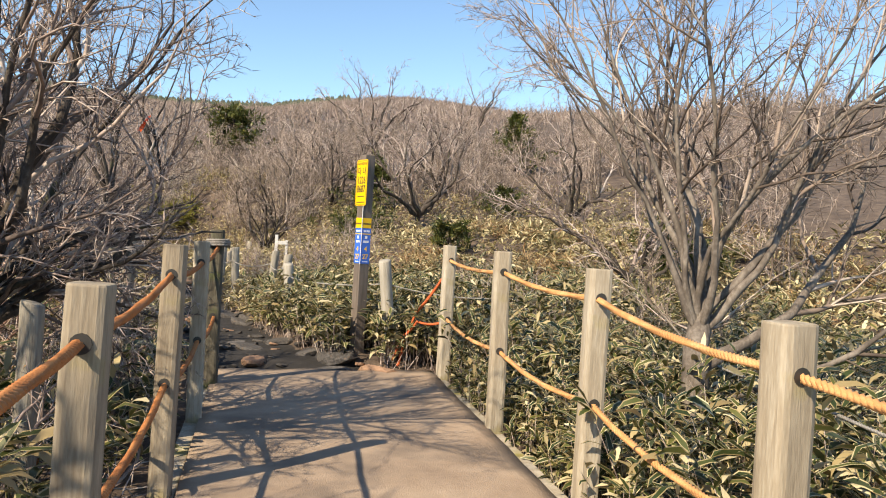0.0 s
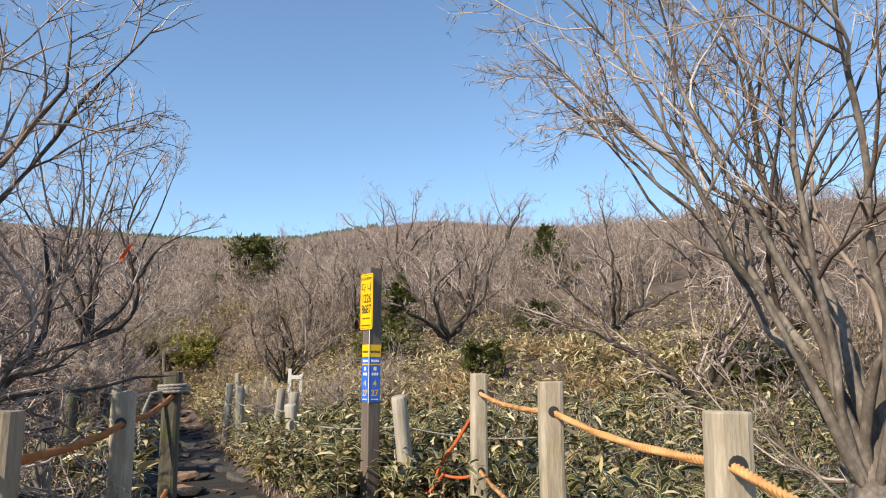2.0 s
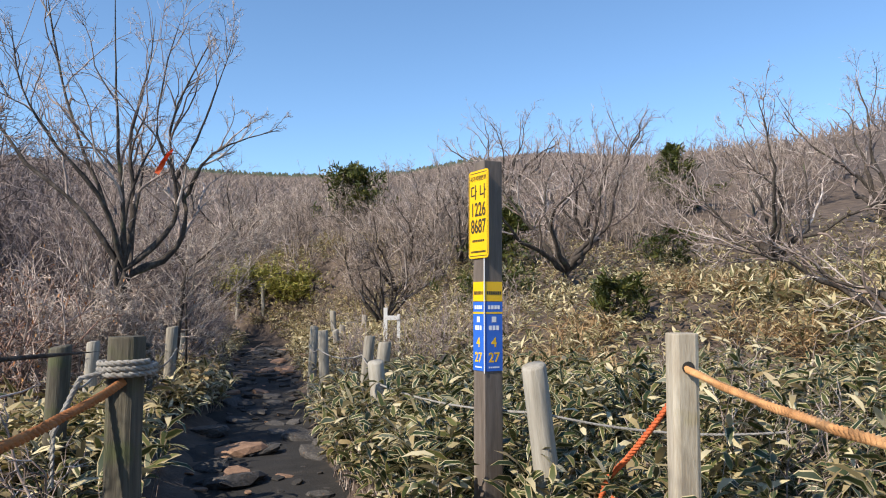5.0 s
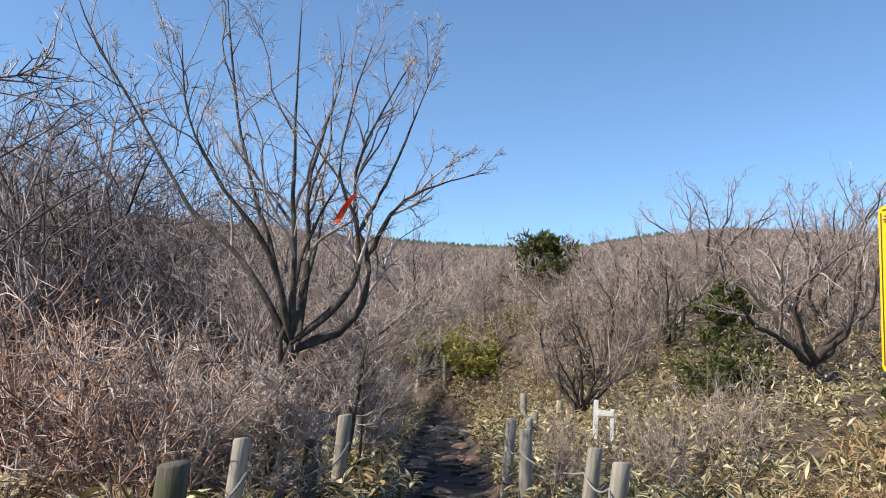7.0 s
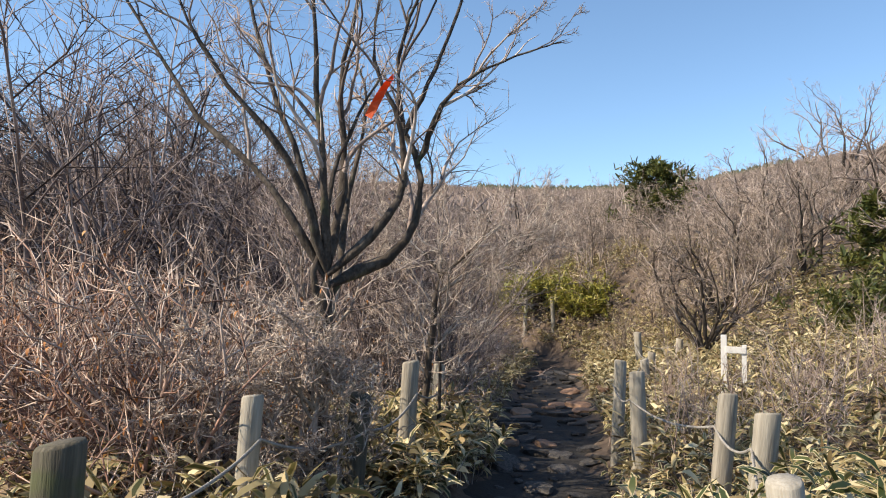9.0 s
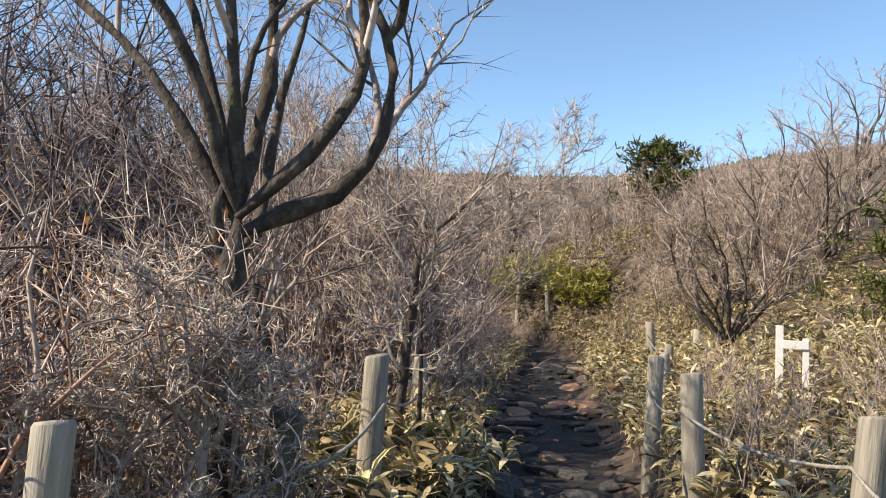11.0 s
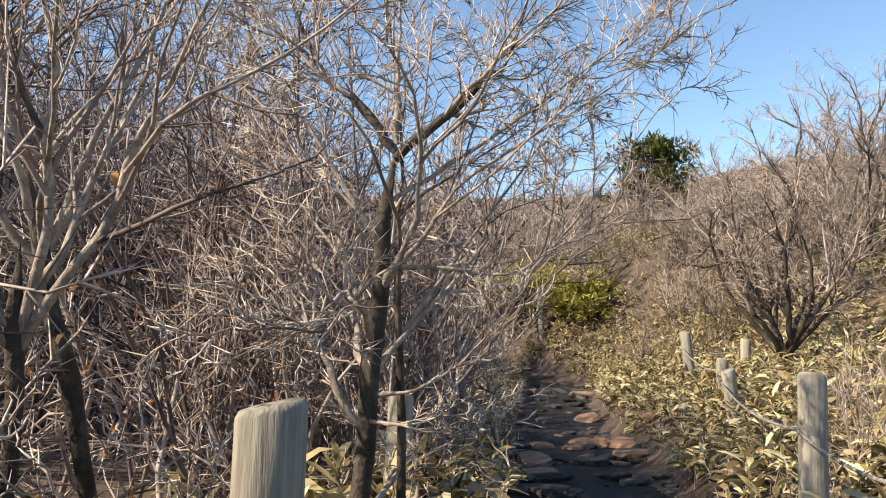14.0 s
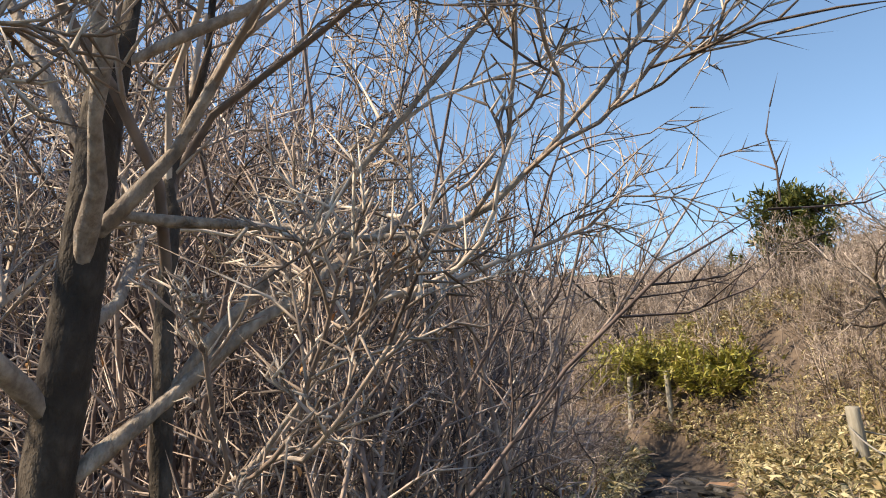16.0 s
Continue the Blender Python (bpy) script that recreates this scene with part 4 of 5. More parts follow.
FIELD = [(3.7, 18.6, 3.5, 8, "grey"), (7.4, 16.8, 3.3, 7, "grey"), (5.6, 9.0, 2.6, 7, "grey"), (9.5, 13.0, 3.4, 7, "grey"), (-0.26, 18.9, 2.3, 9, "vase"), (1.6, 24.0, 2.8, 8, "vase"), (12.0, 21.0, 3.7, 7, "grey"), (0.7, 27.5, 3.0, 7, "grey"), (5.2, 24.5, 3.2, 7, "grey"), (-0.2, 23.2, 3.4, 5, "vase"), (3.85, 37.0, 5.2, 7, "grey"), (8.0, 34.0, 4.6, 7, "grey"), (-7.5, 33.0, 3.6, 7, "grey")]
for x, y, hgt, n, shape in FIELD:
    limbs = [(k * 360 / n + rng.uniform(-18, 18), rng.uniform(38, 70), hgt * rng.uniform(0.75, 1.05), 0.052 * hgt / 3, 0.03) for k in range(n)]
    bare_tree("bare_tree", on_land(x, y), limbs, "leafless grey tree with forked limbs among dwarf bamboo" if shape == "grey" else "vase-shaped leafless shrub tree with fine brown twigs", 0.085 if shape == "grey" else 0.06, 0.45 if shape == "grey" else 0.25, (0, 0), kids=(5, 5, 4, 2), ratios=(0.55, 0.45, 0.38), twig_r=0.0042, bark=M_BARK_DARK, wander=0.15, spur=0.10, twigs=M_TWIG if shape == "grey" else M_TWIG_FAR)


# ---- twiggy shrubs ----
def shrub_arrays(stems, height, spread_deg, kids, r, n=5, wander=0.2, twig_len=0.4, third=0, thin=(0.3, 0.24), up=0.06, apart=None, third_n=2, twig_n=4):
    az = rng.uniform(0, 2 * np.pi, stems)
    el = np.radians(90 - np.abs(rng.normal(0, spread_deg, stems)))
    way = np.stack([np.sin(az) * np.cos(el), np.cos(az) * np.cos(el), np.sin(el)], -1)
    base = np.stack([rng.normal(0, 0.22, stems), rng.normal(0, 0.22, stems), np.full(stems, -0.05)], -1)
    P, R = lines(base, way, height * rng.uniform(0.6, 1.15, stems), n, np.full(stems, r), np.full(stems, r * 0.3), wander * 0.6, up)
    if apart is not None:
        P, R = pruned(P, R, apart)
    stems_ = (P, R)
    g = [tubes(P, R, 4)]
    P1, R1 = sprout(P, R, kids, 0.2, 1.0, 42, twig_len, twig_n, wander, up, 0.6, r * thin[0])
    if apart is not None:
        P1, R1 = pruned(P1, R1, apart)
    g.append(tubes(P1, R1, 3))
    tips = P1[:, -1]
    if third:
        P2, R2 = sprout(P1, R1, third, 0.15, 1.0, 45, 0.5, third_n, wander, up, 0.7, r * thin[1])
        if apart is not None:
            P2, R2 = pruned(P2, R2, apart)
        g.append(tubes(P2, R2, 3))
        tips = P2[:, -1]
    return (stems_, join(g[1:])) if apart is not None else join(g), tips


def near_shrub(name, x, y, height, stems, spread_deg, kids, third, material, label, dry=0, r=0.014, wander=0.5):
    ob = thing(name, on_land(x, y), label, "shrub", "bare shrubs by the path")
    arr, tips = shrub_arrays(stems, height, spread_deg, kids, r, wander=wander, third=third, n=7, thin=(0.36, 0.26), up=0.03, apart=on_land(x, y), third_n=2, twig_len=0.3 if height > 2.2 else 0.4)
    for k in range(len(arr[0][0])):
        put("stem", mesh_of("stem", *tubes(arr[0][0][k:k + 1], arr[0][1][k:k + 1], 5)), material, ob)
    put("crown", mesh_of("crown", *arr[1]), material, ob)
    if dry:
        p = tips[rng.choice(len(tips), min(dry, len(tips)), replace=False)]
        n = len(p)
        v, q, uvs = blades(p, rng.uniform(0, 6.28, n), rng.uniform(-1.2, 0.2, n), rng.uniform(0.03, 0.055, n), rng.uniform(0.012, 0.022, n), 0.7)
        put("foliage", mesh_of("foliage", v, q, uv=uvs), M_DRYLEAF, ob, "few withered orange leaves")
    return ob


RED = "dense reddish-brown leafless shrub with a few withered leaves"
GREY = "dense tangled grey leafless shrub beside the path"
for x, y, h, m in ((-2.5, 8.8, 1.2, 1), (-3.2, 8.6, 1.4, 1), (-2.6, 9.2, 1.4, 0), (-3.7, 9.2, 1.6, 1), (-2.7, 8.5, 1.05, 1), (-4.2, 8.8, 1.45, 1), (-3.7, 9.0, 1.4, 1), (-4.7, 8.5, 1.2, 1), (-5.6, 9.0, 1.4, 1), (-3.3, 10.3, 1.6, 0), (-4.6, 9.9, 1.8, 0), (-2.5, 8.7, 1.2, 0), (-5.0, 8.6, 1.6, 1), (-2.9, 12.4, 1.7, 0), (-3.0, 10.4, 1.3, 0), (-3.3, 11.5, 1.8, 0), (-4.4, 11.6, 2.0, 0), (-3.4, 13.6, 1.8, 0), (-2.75, 13.3, 1.3, 0), (-3.9, 12.7, 1.9, 0)):
    near_shrub("bare_shrub", x, y, h * 1.12, 22 if m else 13, 46, 10 if m else 8, 7 if m else 6, M_TWIG_RED if m else M_TWIG, RED if m else GREY, dry=260 if m else 60, wander=0.42, r=0.016)
for x, y, h in ((-3.3, 12.9, 3.0), (-2.9, 13.6, 2.8), (-4.2, 13.4, 3.3), (-3.3, 14.6, 2.9), (-3.9, 14.2, 3.2), (-3.7, 15.6, 2.8), (-4.6, 14.6, 3.2)):
    # shrubs farther from the path get twigs coloured darker for interior shade
    near_shrub("tall_bare_shrub", x, y, h, 24, 17, 9, 6, M_TWIG_SHADED if x < -3.2 else M_TWIG, "tall thicket shrub of upright mauve-grey leafless stems", r=0.013, wander=0.26)
for x, y, h in ((-3.75, 16.8, 1.5), (-4.1, 18.2, 1.6), (-4.5, 19.8, 1.6), (-4.9, 21.4, 1.5), (-5.3, 23.2, 1.4)):
    near_shrub("bare_shrub", x, y, h, 22, 40, 9, 6, M_TWIG, GREY, r=0.012, wander=0.4)
# the first three are added to shade the bamboo behind the left rail
for x, y, h, m in ((-0.75, 0.1, 0.9, 0), (-0.9, -0.8, 1.0, 0), (-0.7, 2.0, 0.9, 0), (-1.3, 1.3, 0.9, 0), (-1.7, 4.6, 1.4, 1), (-1.2, 5.7, 1.2, 0), (-2.4, 5.6, 1.6, 1), (-2.6, 3.6, 1.7, 0), (-2.2, 2.1, 1.5, 0), (-0.8, 3.9, 1.1, 0), (-3.6, 4.6, 1.9, 1)):
    near_shrub("bare_shrub", x, y, h, 22, 36, 10, 4, M_TWIG_RED if m else M_TWIG, RED if m else GREY, dry=70 if m else 20)
for x, y, h in ((0.9, 12.2, 0.9), (1.0, 13.3, 0.95), (0.2, 13.0, 0.85), (1.6, 13.0, 0.9), (1.9, 14.4, 1.0), (-0.2, 14.0, 0.9), (2.9, 6.5, 0.9), (3.6, 5.3, 0.95), (3.0, 7.6, 0.9), (4.4, 6.8, 1.0), (4.2, 4.4, 0.9), (0.0, 12.1, 0.7)):
    near_shrub("low_bare_shrub", x, y, h, 24, 24, 8, 2, M_TWIG, "low thicket of thin pale grey upright twigs", r=0.007, wander=0.2)

# ---- distant brush: one object of uncountable stems a side ----
def thicket(name, spots, label, material, protos):
    V, Q, T = [], [], []
    base = 0
    for x, y, s in spots:
        v, q, t = protos[rng.integers(len(protos))]
        for turn in range(10):
            a = rng.uniform(0, 6.28)
            c, si = math.cos(a), math.sin(a)
            w = v * (s * rng.uniform(0.85, 1.15), s, s * rng.uniform(0.85, 1.2))
            w = np.stack([w[:, 0] * c - w[:, 1] * si + x, w[:, 0] * si + w[:, 1] * c + y, w[:, 2] + float(land(x, y))], -1)
            # nothing leans out over the path or the deck
            if not ((np.abs(w[:, 0] - way_x(w[:, 1])) < 1.6) & (w[:, 1] > -3) & (w[:, 1] < 23)).any():
                break
            s *= 0.92
        V.append(w)
        Q.append(q + base)
        T.append(t + base)
        base += len(v)
    ob = put(name, mesh_of(name, np.concatenate(V), np.concatenate(Q), np.concatenate(T)), material)
    return tagged(ob, label, "thicket", kind="stuff")


protos = [shrub_arrays(14, 2.4, 24, 9, 0.015, n=6, wander=0.28, third=7, up=0.05, twig_n=3, thin=(0.32, 0.26))[0] for _ in range(4)]
far_protos = [shrub_arrays(9, 2.4, 32, 6, 0.024, n=4, wander=0.3, third=5, up=0.06, twig_n=3, thin=(0.45, 0.38))[0] for _ in range(4)]


def scatter(n, x0, x1, y0, y1, keep):
    out = []
    while len(out) < n:
        x, y = rng.uniform(x0, x1), rng.uniform(y0, y1)
        if keep(x, y):
            out.append((x, y))
    return out


left_spots = [(x, y, min(rng.uniform(1.5, 2.35), 0.42 * float(way_x(y) - x))) for x, y in scatter(38, -17, -4.6, 4, 25, lambda x, y: x < way_x(y) - 3.0 and (y > 11.5 or x < -10))]
# the thicket's inner shade is put into its twig colour
thicket("left_thicket", left_spots, "dense thicket of tall leafless grey-mauve stems", M_TWIG_SHADED, protos)
mid_spots = [(x, y, rng.uniform(0.7, 1.1)) for x, y in scatter(24, -9, 8, 19, 34, lambda x, y: (x > way_x(y) + 1.3 or x < way_x(y) - 1.2) and y > 19.5 + 0.25 * max(0, x - 1))]
thicket("hillside_thicket", mid_spots, "leafless brown-grey brush on the slope above the path", M_TWIG_FAR, protos)
right_spots = [(x, y, rng.uniform(0.8, 1.25)) for x, y in scatter(20, 4, 26, 8, 34, lambda x, y: y > 17 + 0.1 * x or x > 8.5)]
brush = [shrub_arrays(12, 2.0, 26, 8, 0.016, n=4, wander=0.3, third=5, up=0.07, thin=(0.5, 0.4), twig_n=3)[0] for _ in range(4)]
brush_spots = [(x, y, rng.uniform(0.55, 0.85)) for x, y in scatter(16, -3.2, 2.0, 24.5, 29.5, lambda x, y: x > way_x(y) + 1.4)] + [(x, y, rng.uniform(0.7, 1.0)) for x, y in scatter(32, -13, 3, 27.5, 38, lambda x, y: y > 28.6 or x > -2.6)] + [(x, y, rng.uniform(0.65, 1.05)) for x, y in scatter(62, -8, 17, 20, 42, lambda x, y: abs(x - way_x(y)) > 1.5 and x < 0.5 * y)]
thicket("slope_brush", brush_spots, "dense mauve-grey leafless brush on the lower slope", M_TWIG_FAR, brush)
thicket("meadow_edge_thicket", right_spots, "leafless grey brush round the bamboo meadow", M_TWIG_FAR, protos)
far_spots = [(x, y, rng.uniform(0.7, 1.15) * (1 + max(0, math.hypot(x, y) - 40) * 0.006)) for x, y in scatter(105, -70, 85, 36, 120, lambda x, y: abs(x) < 0.75 * y + 4)]
thicket("far_woods", far_spots, "far leafless woods covering the hillside", M_TWIG_FAR, far_protos)
# brush out of view; the first two groups are added to shade deck and rail
side_spots = [(x, y, rng.uniform(1.05, 1.35)) for x, y in scatter(9, -2.7, -1.7, -3.0, 1.2, lambda x, y: True)] + [(x, y, rng.uniform(1.2, 1.5)) for x, y in scatter(13, -5.6, -3.0, -3.5, 2.4, lambda x, y: True)] + [(x, y, rng.uniform(1.0, 1.6)) for x, y in scatter(26, -22, 14, -14, 4, lambda x, y: x < -4.5 or x > 6)]
thicket("rear_thicket", side_spots, "leafless grey brush added out of view to shade the boardwalk", M_TWIG_FAR, far_protos)


# ---- woods on the far hill ----
n_t = 4300
rr = np.sqrt(rng.uniform(90 ** 2, 440 ** 2, n_t))
bb = np.radians(rng.uniform(-52, 52, n_t))
tx, ty = rr * np.sin(bb), rr * np.cos(bb)
foot = np.repeat(np.stack([tx, ty, land(tx, ty) - 0.3], -1), 9, 0)
n_s = len(foot)
foot[:, :2] += rng.normal(0, 4.5, (n_s, 2))
foot[:, 2] = land(foot[:, 0], foot[:, 1]) - 0.3
lean = np.stack([rng.normal(0, 0.55, n_s), rng.normal(0, 0.55, n_s), np.ones(n_s)], -1)
tall = rng.uniform(1.0, 2.6, n_s)[:, None]
P = np.stack([foot, foot + lean * tall], 1)
hw = put("hill_woods", mesh_of("hill_woods", *tubes(P, np.tile([[0.22, 0.03]], (n_s, 1)), 3)), M_HILL)
tagged(hw, "leafless brown woods covering the far hill", "woods", kind="stuff")


# ---- conifers along the far ridge ----
n_c = 900
rr = rng.uniform(400, 445, n_c)
bb = np.radians(rng.uniform(-19, 3, n_c))
tx, ty = rr * np.sin(bb), rr * np.cos(bb)
foot = np.stack([tx, ty, land(tx, ty) - 0.3], -1)
P = np.stack([foot, foot + np.stack([np.zeros(n_c), np.zeros(n_c), rng.uniform(2.0, 4.5, n_c)], -1)], 1)
rc = put("ridge_conifers", mesh_of("ridge_conifers", *tubes(P, np.tile([[2.2, 0.05]], (n_c, 1)), 5)), M_RIDGE)
tagged(rc, "dark green conifer woods along the far ridge", "woods", kind="stuff")


# ---- evergreens ----
def evergreen(x, y, height, width, label, n_branch=60, trunk=1.0, needle=0.14, material=None, name="pine_tree", tufts=5, cone=False):
    ob = thing(name, on_land(x, y), label, "tree" if height > 2 else "bush")
    P, R = lines(np.array([[0, 0, -0.1]]), np.array([[0.03, 0, 1.0]]), np.array([height * 0.92]), 8, np.array([0.03 * height]), np.array([0.01]), 0.05, 0.1)
    v, q, t = tubes(P, R, 8)
    put("trunk", mesh_of("trunk", v, q, t), M_BARK_DARK, ob)
    s = rng.uniform(trunk, 1.0, n_branch)
    f = s * 7
    i = np.minimum(f.astype(int), 6)
    pos = P[0, i] + (P[0, i + 1] - P[0, i]) * (f - i)[:, None]
    az = rng.uniform(0, 2 * np.pi, n_branch)
    el = rng.uniform(0.05, 0.6, n_branch)
    way = np.stack([np.sin(az) * np.cos(el), np.cos(az) * np.cos(el), np.sin(el)], -1)
    prof = np.sin(np.pi * np.clip((s - trunk) / (1.001 - trunk) * 0.80 + 0.2, 0, 1)) * 0.8 + 0.2
    prof = 1.15 - s if cone else prof
    BP, BR = lines(pos, way, width * 0.55 * prof * rng.uniform(0.45, 1.3, n_branch), 5, np.full(n_branch, 0.012 * height / 3), np.full(n_branch, 0.004), 0.12, 0.06)
    put("branch_frame", mesh_of("branch_frame", *tubes(BP, BR, 4)), M_BARK_DARK, ob)
    SP, SR = sprout(BP, BR, 6, 0.25, 1.0, 45, 0.4, 3, 0.1, 0.05, 0.6, 0.004)
    centres = np.concatenate([SP[:, -1], SP[:, 1], BP[:, -1]])
    c = np.repeat(centres, tufts, 0) + rng.normal(0, 0.03 * width / 2, (len(centres) * tufts, 3))
    n = len(c)
    v, q, uvs = blades(c, rng.uniform(0, 6.28, n), rng.uniform(-0.2, 1.3, n), rng.uniform(0.6, 1.3, n) * needle, rng.uniform(0.16, 0.3, n) * needle, 0.15)
    put("foliage", mesh_of("foliage", v, q, uv=uvs), material or M_NEEDLE, ob)
    return ob


evergreen(-2.55, 31.5, 2.9, 2.5, "dark green pine standing above the leafless brush", 70, 0.30, 0.26, tufts=4)
evergreen(2.2, 18.1, 0.85, 2.3, "low spreading dark green conifer bush at the meadow's edge", 44, 0.05, 0.15, name="conifer_bush")
evergreen(3.45, 12.8, 0.75, 1.1, "small dark green conifer bush in the bamboo meadow", 20, 0.05, 0.13, name="conifer_bush")
evergreen(6.3, 19.6, 1.0, 1.5, "low dark green conifer bush below a bare tree", 26, 0.05, 0.14, name="conifer_bush")
evergreen(9.3, 29.0, 2.6, 2.4, "pointed olive green conifer on the slope", 70, 0.05, 0.24, cone=True, tufts=3)
evergreen(2.9, 22.5, 1.9, 2.0, "dark green conifer half hidden behind bare limbs", 60, 0.05, 0.22, cone=True, tufts=3)
evergreen(7.0, 10.5, 0.9, 1.5, "small dark green conifer bush in the bamboo meadow", 50, 0.05, 0.14, name="conifer_bush")
evergreen(-5.5, 28.4, 0.85, 2.9, "yellow-green leafy bush beside the path's bend", 90, 0.05, 0.18, material=M_OLIVE, name="leafy_bush", tufts=3)
evergreen(-3.95, 27.6, 0.95, 2.0, "olive green leafy bush beside the path's bend", 80, 0.05, 0.18, material=M_OLIVE, name="leafy_bush", tufts=3)
evergreen(-1.5, 8.0, 0.01 + 0.5, 0.5, "small leafy sapling at the path's edge", 20, 0.05, 0.09, material=M_OLIVE, name="sapling", tufts=3)


# ---- dwarf bamboo ----
def sasa(name, spots, size, material, label, leaves=7, tall=(0.3, 0.6), lean=0.25, droop=0.45, stems=True, slim=1.0):
    spots = np.array(spots)
    n = len(spots)
    z = land(spots[:, 0], spots[:, 1])
    h = rng.uniform(*tall, n)
    tilt = rng.normal(0, lean, (n, 2))
    foot = np.stack([spots[:, 0], spots[:, 1], z - 0.02], -1)
    head = foot + np.stack([tilt[:, 0] * h, tilt[:, 1] * h, h], -1)
    k = np.repeat(np.arange(n), leaves)
    s = rng.uniform(0.45, 1.0, len(k))[:, None]
    b = foot[k] * (1 - s) + head[k] * s
    v, q, uvs = blades(b, rng.uniform(0, 6.28, len(k)), rng.uniform(-0.1, 1.1, len(k)), rng.uniform(0.65, 1.25, len(k)) * size, rng.uniform(0.19, 0.29, len(k)) * size * slim, rng.normal(droop, 0.2, len(k)), coarse=not stems)
    ob = put(name, mesh_of(name, v, q, uv=uvs), material)
    tagged(ob, label, "dwarf bamboo", kind="stuff")
    if stems:
        P = np.stack([foot, (foot + head) / 2 + rng.normal(0, 0.01, foot.shape), head], 1)
        st = put(name + "_stems", mesh_of("stems", *tubes(P, np.tile([[0.004, 0.003, 0.002]], (n, 1)), 3)), M_TWIG)
        tagged(st, "thin woody stalks of the dwarf bamboo", "dwarf bamboo", kind="stuff")
    return ob


def trodden(x, y):
    """The worn line along the path, where nothing grows."""
    return y < 12 and abs(x - np.interp(y, [6, 7, 8.5, 9.3, 10.2, 11], [0.3, -0.18, -0.89, -1.1, -1.13, -1.25])) < 0.42


sasa("dwarf_bamboo_by_rail", scatter(3200, 2.26, 7.2, -2.0, 8.4, lambda x, y: rng.uniform() < 1.25 - 0.2 * (x - 2.1)), 0.15, M_SASA, "dwarf bamboo with dark green leaves edged in straw white", 11, (0.4, 0.92))
sasa("dwarf_bamboo_deck_edge", scatter(620, 2.13, 2.42, -0.9, 6.0, lambda x, y: True), 0.115, M_SASA, "low dwarf bamboo crowding the deck's edge", 8, (0.18, 0.55), lean=0.12)
sasa("dwarf_bamboo_left", scatter(1500, -4.5, -0.1, -1.0, 7.5, lambda x, y: x < np.interp(y, [-1, 5.6, 7.5], [0.1, -0.2, -0.75]) - 0.05), 0.20, M_SASA, "shaded dwarf bamboo with straw-edged leaves", 8, (0.25, 0.6))
sasa("dwarf_bamboo_path_bank", scatter(1800, -0.6, 2.6, 5.95, 9.5, lambda x, y: x > way_x(y) + 0.55 and not trodden(x, y) and not (abs(x - 1.335) < 0.18 and y < 6.55)), 0.155, M_SASA, "dwarf bamboo with straw-edged leaves on the bank", 9, (0.3, 0.66))
sasa("dwarf_bamboo_verge", scatter(3500, -9.0, 1.5, 8.0, 30, lambda x, y: ((0.52 if y < 12.5 else 0.68) < abs(x - way_x(y)) < 2.0 or y > 28.3) and not trodden(x, y)), 0.148, M_SASA_DRY, "yellowing dwarf bamboo along both verges of the path", 8, (0.12, 0.40))
sasa("dwarf_bamboo_left_slope", scatter(2300, -7.0, -1.0, 5.6, 8.9, lambda x, y: x < way_x(y) - 0.8 and not trodden(x, y)), 0.19, M_SASA_DRY, "yellowing dwarf bamboo under the bare shrubs", 7, (0.2, 0.55))
sasa("dwarf_bamboo_by_post", scatter(420, -2.75, -1.55, 9.9, 13.2, lambda x, y: x < way_x(y) - 0.6 and not trodden(x, y)), 0.19, M_SASA_DRY, "yellow-green dwarf bamboo round the old log posts", 9, (0.22, 0.52))
sasa("dwarf_bamboo_meadow", scatter(6300, -3, 15, 8.5, 27, lambda x, y: x > way_x(y) + 1.5 and x < 3 + 0.5 * y and rng.uniform() < 1.2 - 0.035 * y - 0.03 * x + (0.5 if x < 2 else 0)), 0.155, M_SASA_DRY, "pale yellow dwarf bamboo meadow on the slope", 5, (0.15, 0.42), stems=False)
sasa("dwarf_bamboo_outskirts", scatter(2000, 5.0, 16, -3, 13, lambda x, y: (x > 6.2 or y > 7.5) and rng.uniform() < 1.25 - 0.07 * x), 0.24, M_SASA_DRY, "pale straw-edged dwarf bamboo beyond the bare tree", 7, (0.2, 0.5), stems=False)
sasa("dwarf_bamboo_path_bend", scatter(950, -7.5, 1.0, 23.5, 31, lambda x, y: x > way_x(y) + 0.9 or y > 28.2), 0.16, M_SASA_DRY, "yellowing dwarf bamboo on the bank above the path's bend", 6, (0.2, 0.5), stems=False)
sasa("dry_grass", scatter(1300, 1.8, 11, 6.8, 15, lambda x, y: noise.noise(Vector((x * 0.6, y * 0.6, 3))) > 0.12), 0.32, M_GRASS, "patches of dry tan grass in the meadow", 9, (0.08, 0.26), droop=0.25, stems=False, slim=0.22)

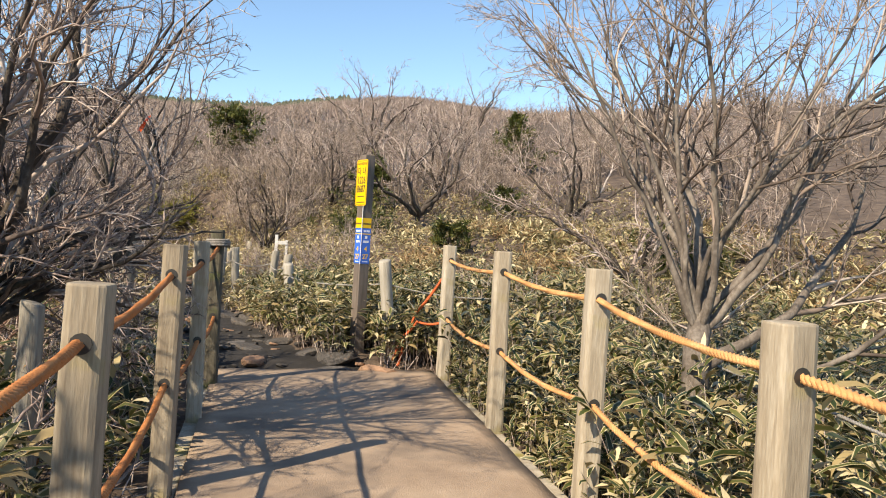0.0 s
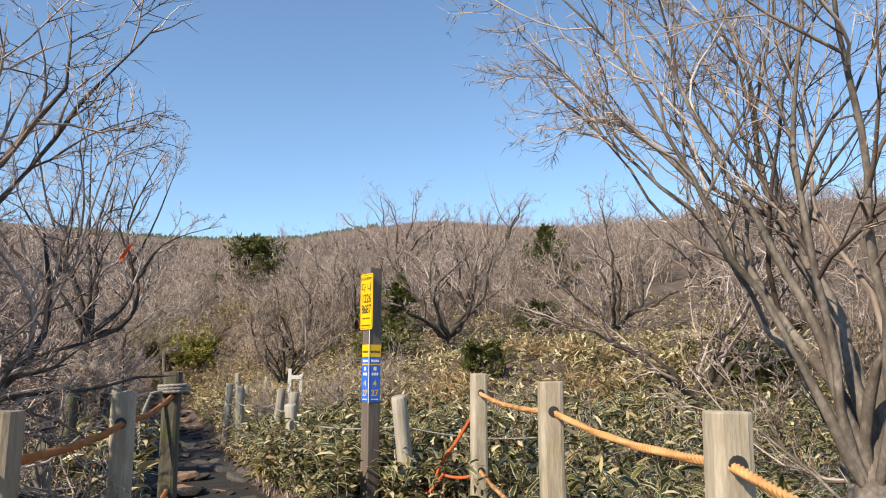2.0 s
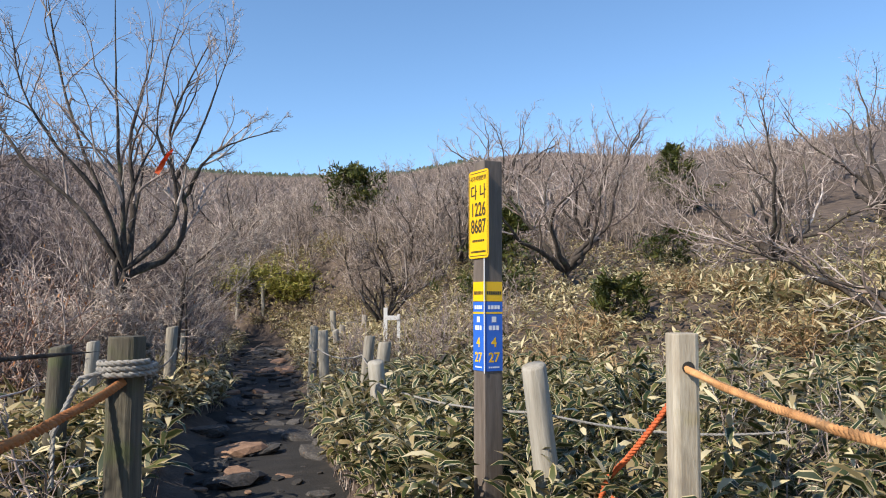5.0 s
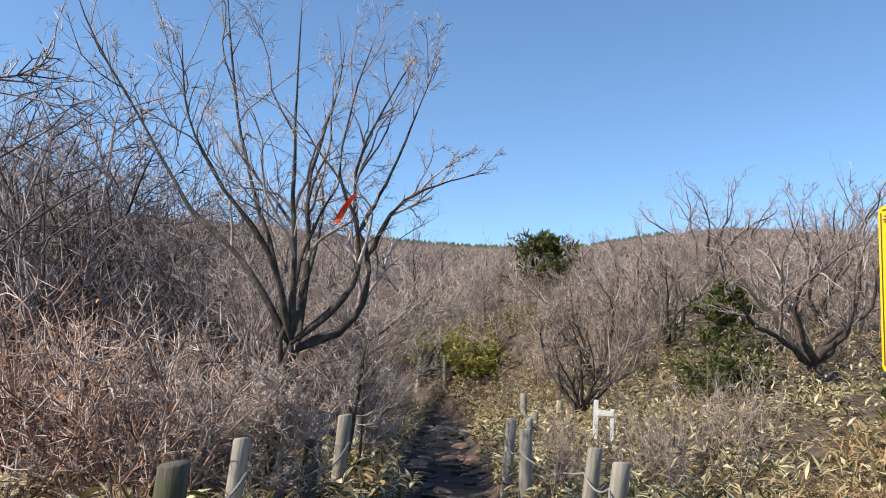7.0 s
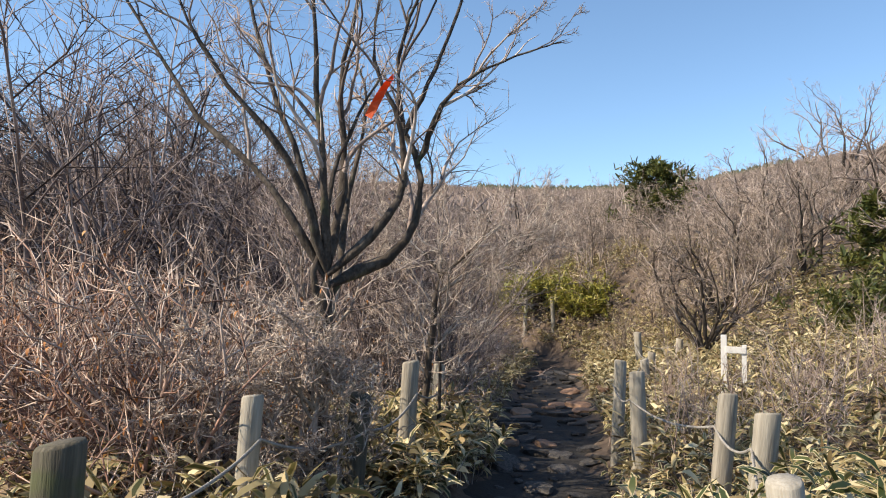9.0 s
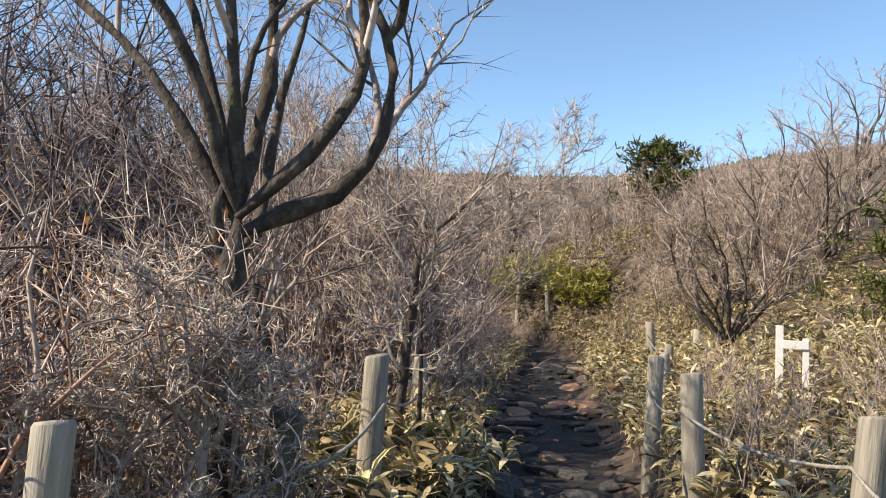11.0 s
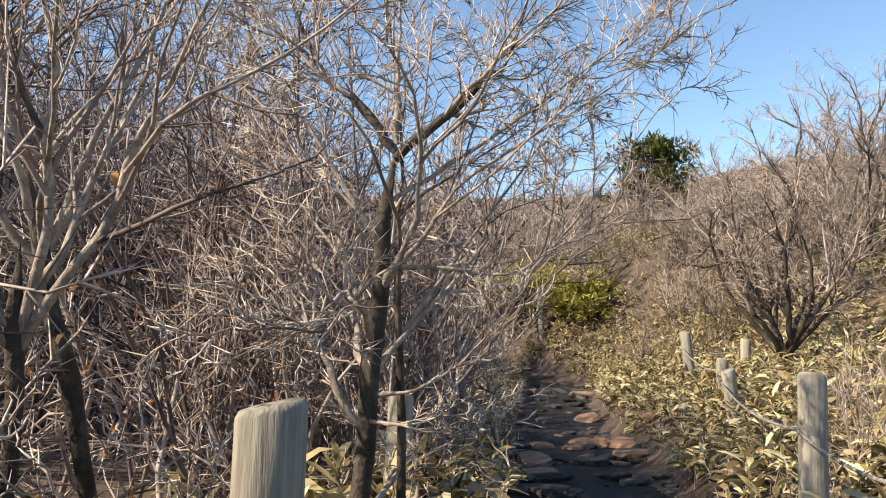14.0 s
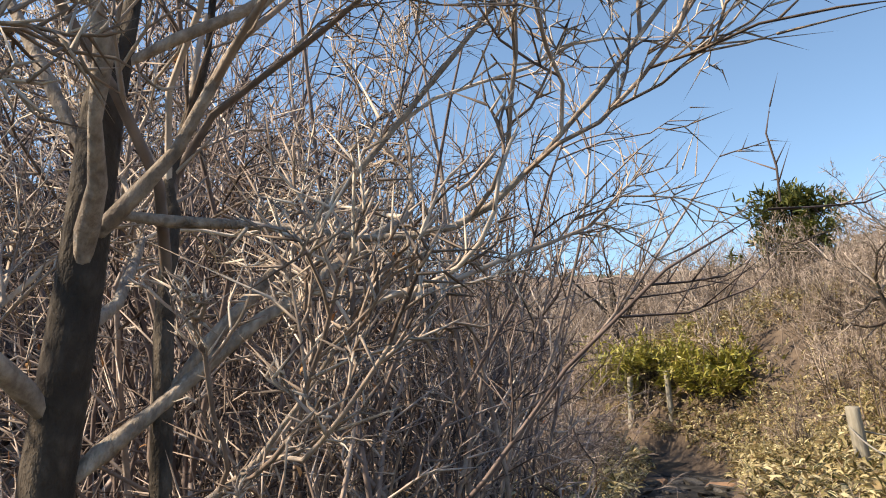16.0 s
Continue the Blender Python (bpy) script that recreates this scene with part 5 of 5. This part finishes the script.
# ---- ribbon ----
rb = thing("ribbon", (-1.50, 9.1, 2.52), "bright orange marker ribbon tied to a branch", "ribbon")
pts = [(0, 0, 0), (0.03, 0.01, 0.06), (0.06, 0.015, 0.12), (0.09, 0.03, 0.18), (0.13, 0.04, 0.23)]
bm = bmesh.new()
rows_ = []
for k, p in enumerate(pts):
    w = 0.02 * (0.6 if k == 4 else 1)
    tw = 0.5 * k
    rows_.append([bm.verts.new((p[0] + s * w * math.cos(tw), p[1] + s * w * math.sin(tw), p[2] - s * 0.012)) for s in (-1, 1)])
for a, b in zip(rows_, rows_[1:]):
    bm.faces.new((a[0], a[1], b[1], b[0]))
bmesh.ops.solidify(bm, geom=bm.faces[:], thickness=0.003)
part("tail", bm, M_RIBBON, rb)

# ---- stones of the path ----
def stone_mesh(seed):
    bm = bmesh.new()
    bmesh.ops.create_icosphere(bm, subdivisions=2, radius=1)
    off = Vector((seed * 3.1, seed * 1.7, 0))
    for v in bm.verts:
        f = 1 + 0.35 * noise.noise(v.co * 1.1 + off) + 0.12 * noise.noise(v.co * 2.7 + off)
        v.co = Vector((v.co.x * f, v.co.y * f * 0.8, max(-0.5, min(0.30, v.co.z * f * 0.6))))
    me = bpy.data.meshes.new("stone")
    bm.to_mesh(me)
    bm.free()
    return me


stone_meshes = [stone_mesh(k) for k in range(8)]
rust_meshes = [stone_mesh(k + 20) for k in range(3)]
for me in stone_meshes:
    me.materials.append(M_STONE)
for me in rust_meshes:
    me.materials.append(M_STONE_RUST)


def stone(x, y, s, rust=False):
    me = rust_meshes[int(rng.integers(3))] if rust else stone_meshes[int(rng.integers(8))]
    ob = new("stone", me)
    ob.parent = path_ob
    ob.location = (x, y, float(land(x, y)) + 0.02 + s * 0.08)
    ob.rotation_euler = (rng.normal(0, 0.15), rng.normal(0, 0.15), rng.uniform(0, 6.28))
    ob.scale = (s * rng.uniform(0.8, 1.3), s * rng.uniform(0.8, 1.2), s * rng.uniform(0.5, 0.8))


for _ in range(290):
    y = 5.75 + 19 * rng.uniform() ** 1.15
    u = rng.uniform(-0.64, 0.64) + (0.5 * rng.uniform() if y < 6.5 else 0)
    stone(float(way_x(y)) + u, y, rng.choice([0.035, 0.06, 0.10, 0.15, 0.22], p=[0.3, 0.28, 0.2, 0.14, 0.08]), rng.uniform() < 0.16)
for x, y, s in ((-2.02, 17.4, 0.28), (-1.78, 16.7, 0.24), (-2.62, 16.2, 0.24), (-2.75, 17.1, 0.18), (-1.7, 18.0, 0.17), (-2.45, 15.6, 0.16)):
    stone(x, y, s, True)
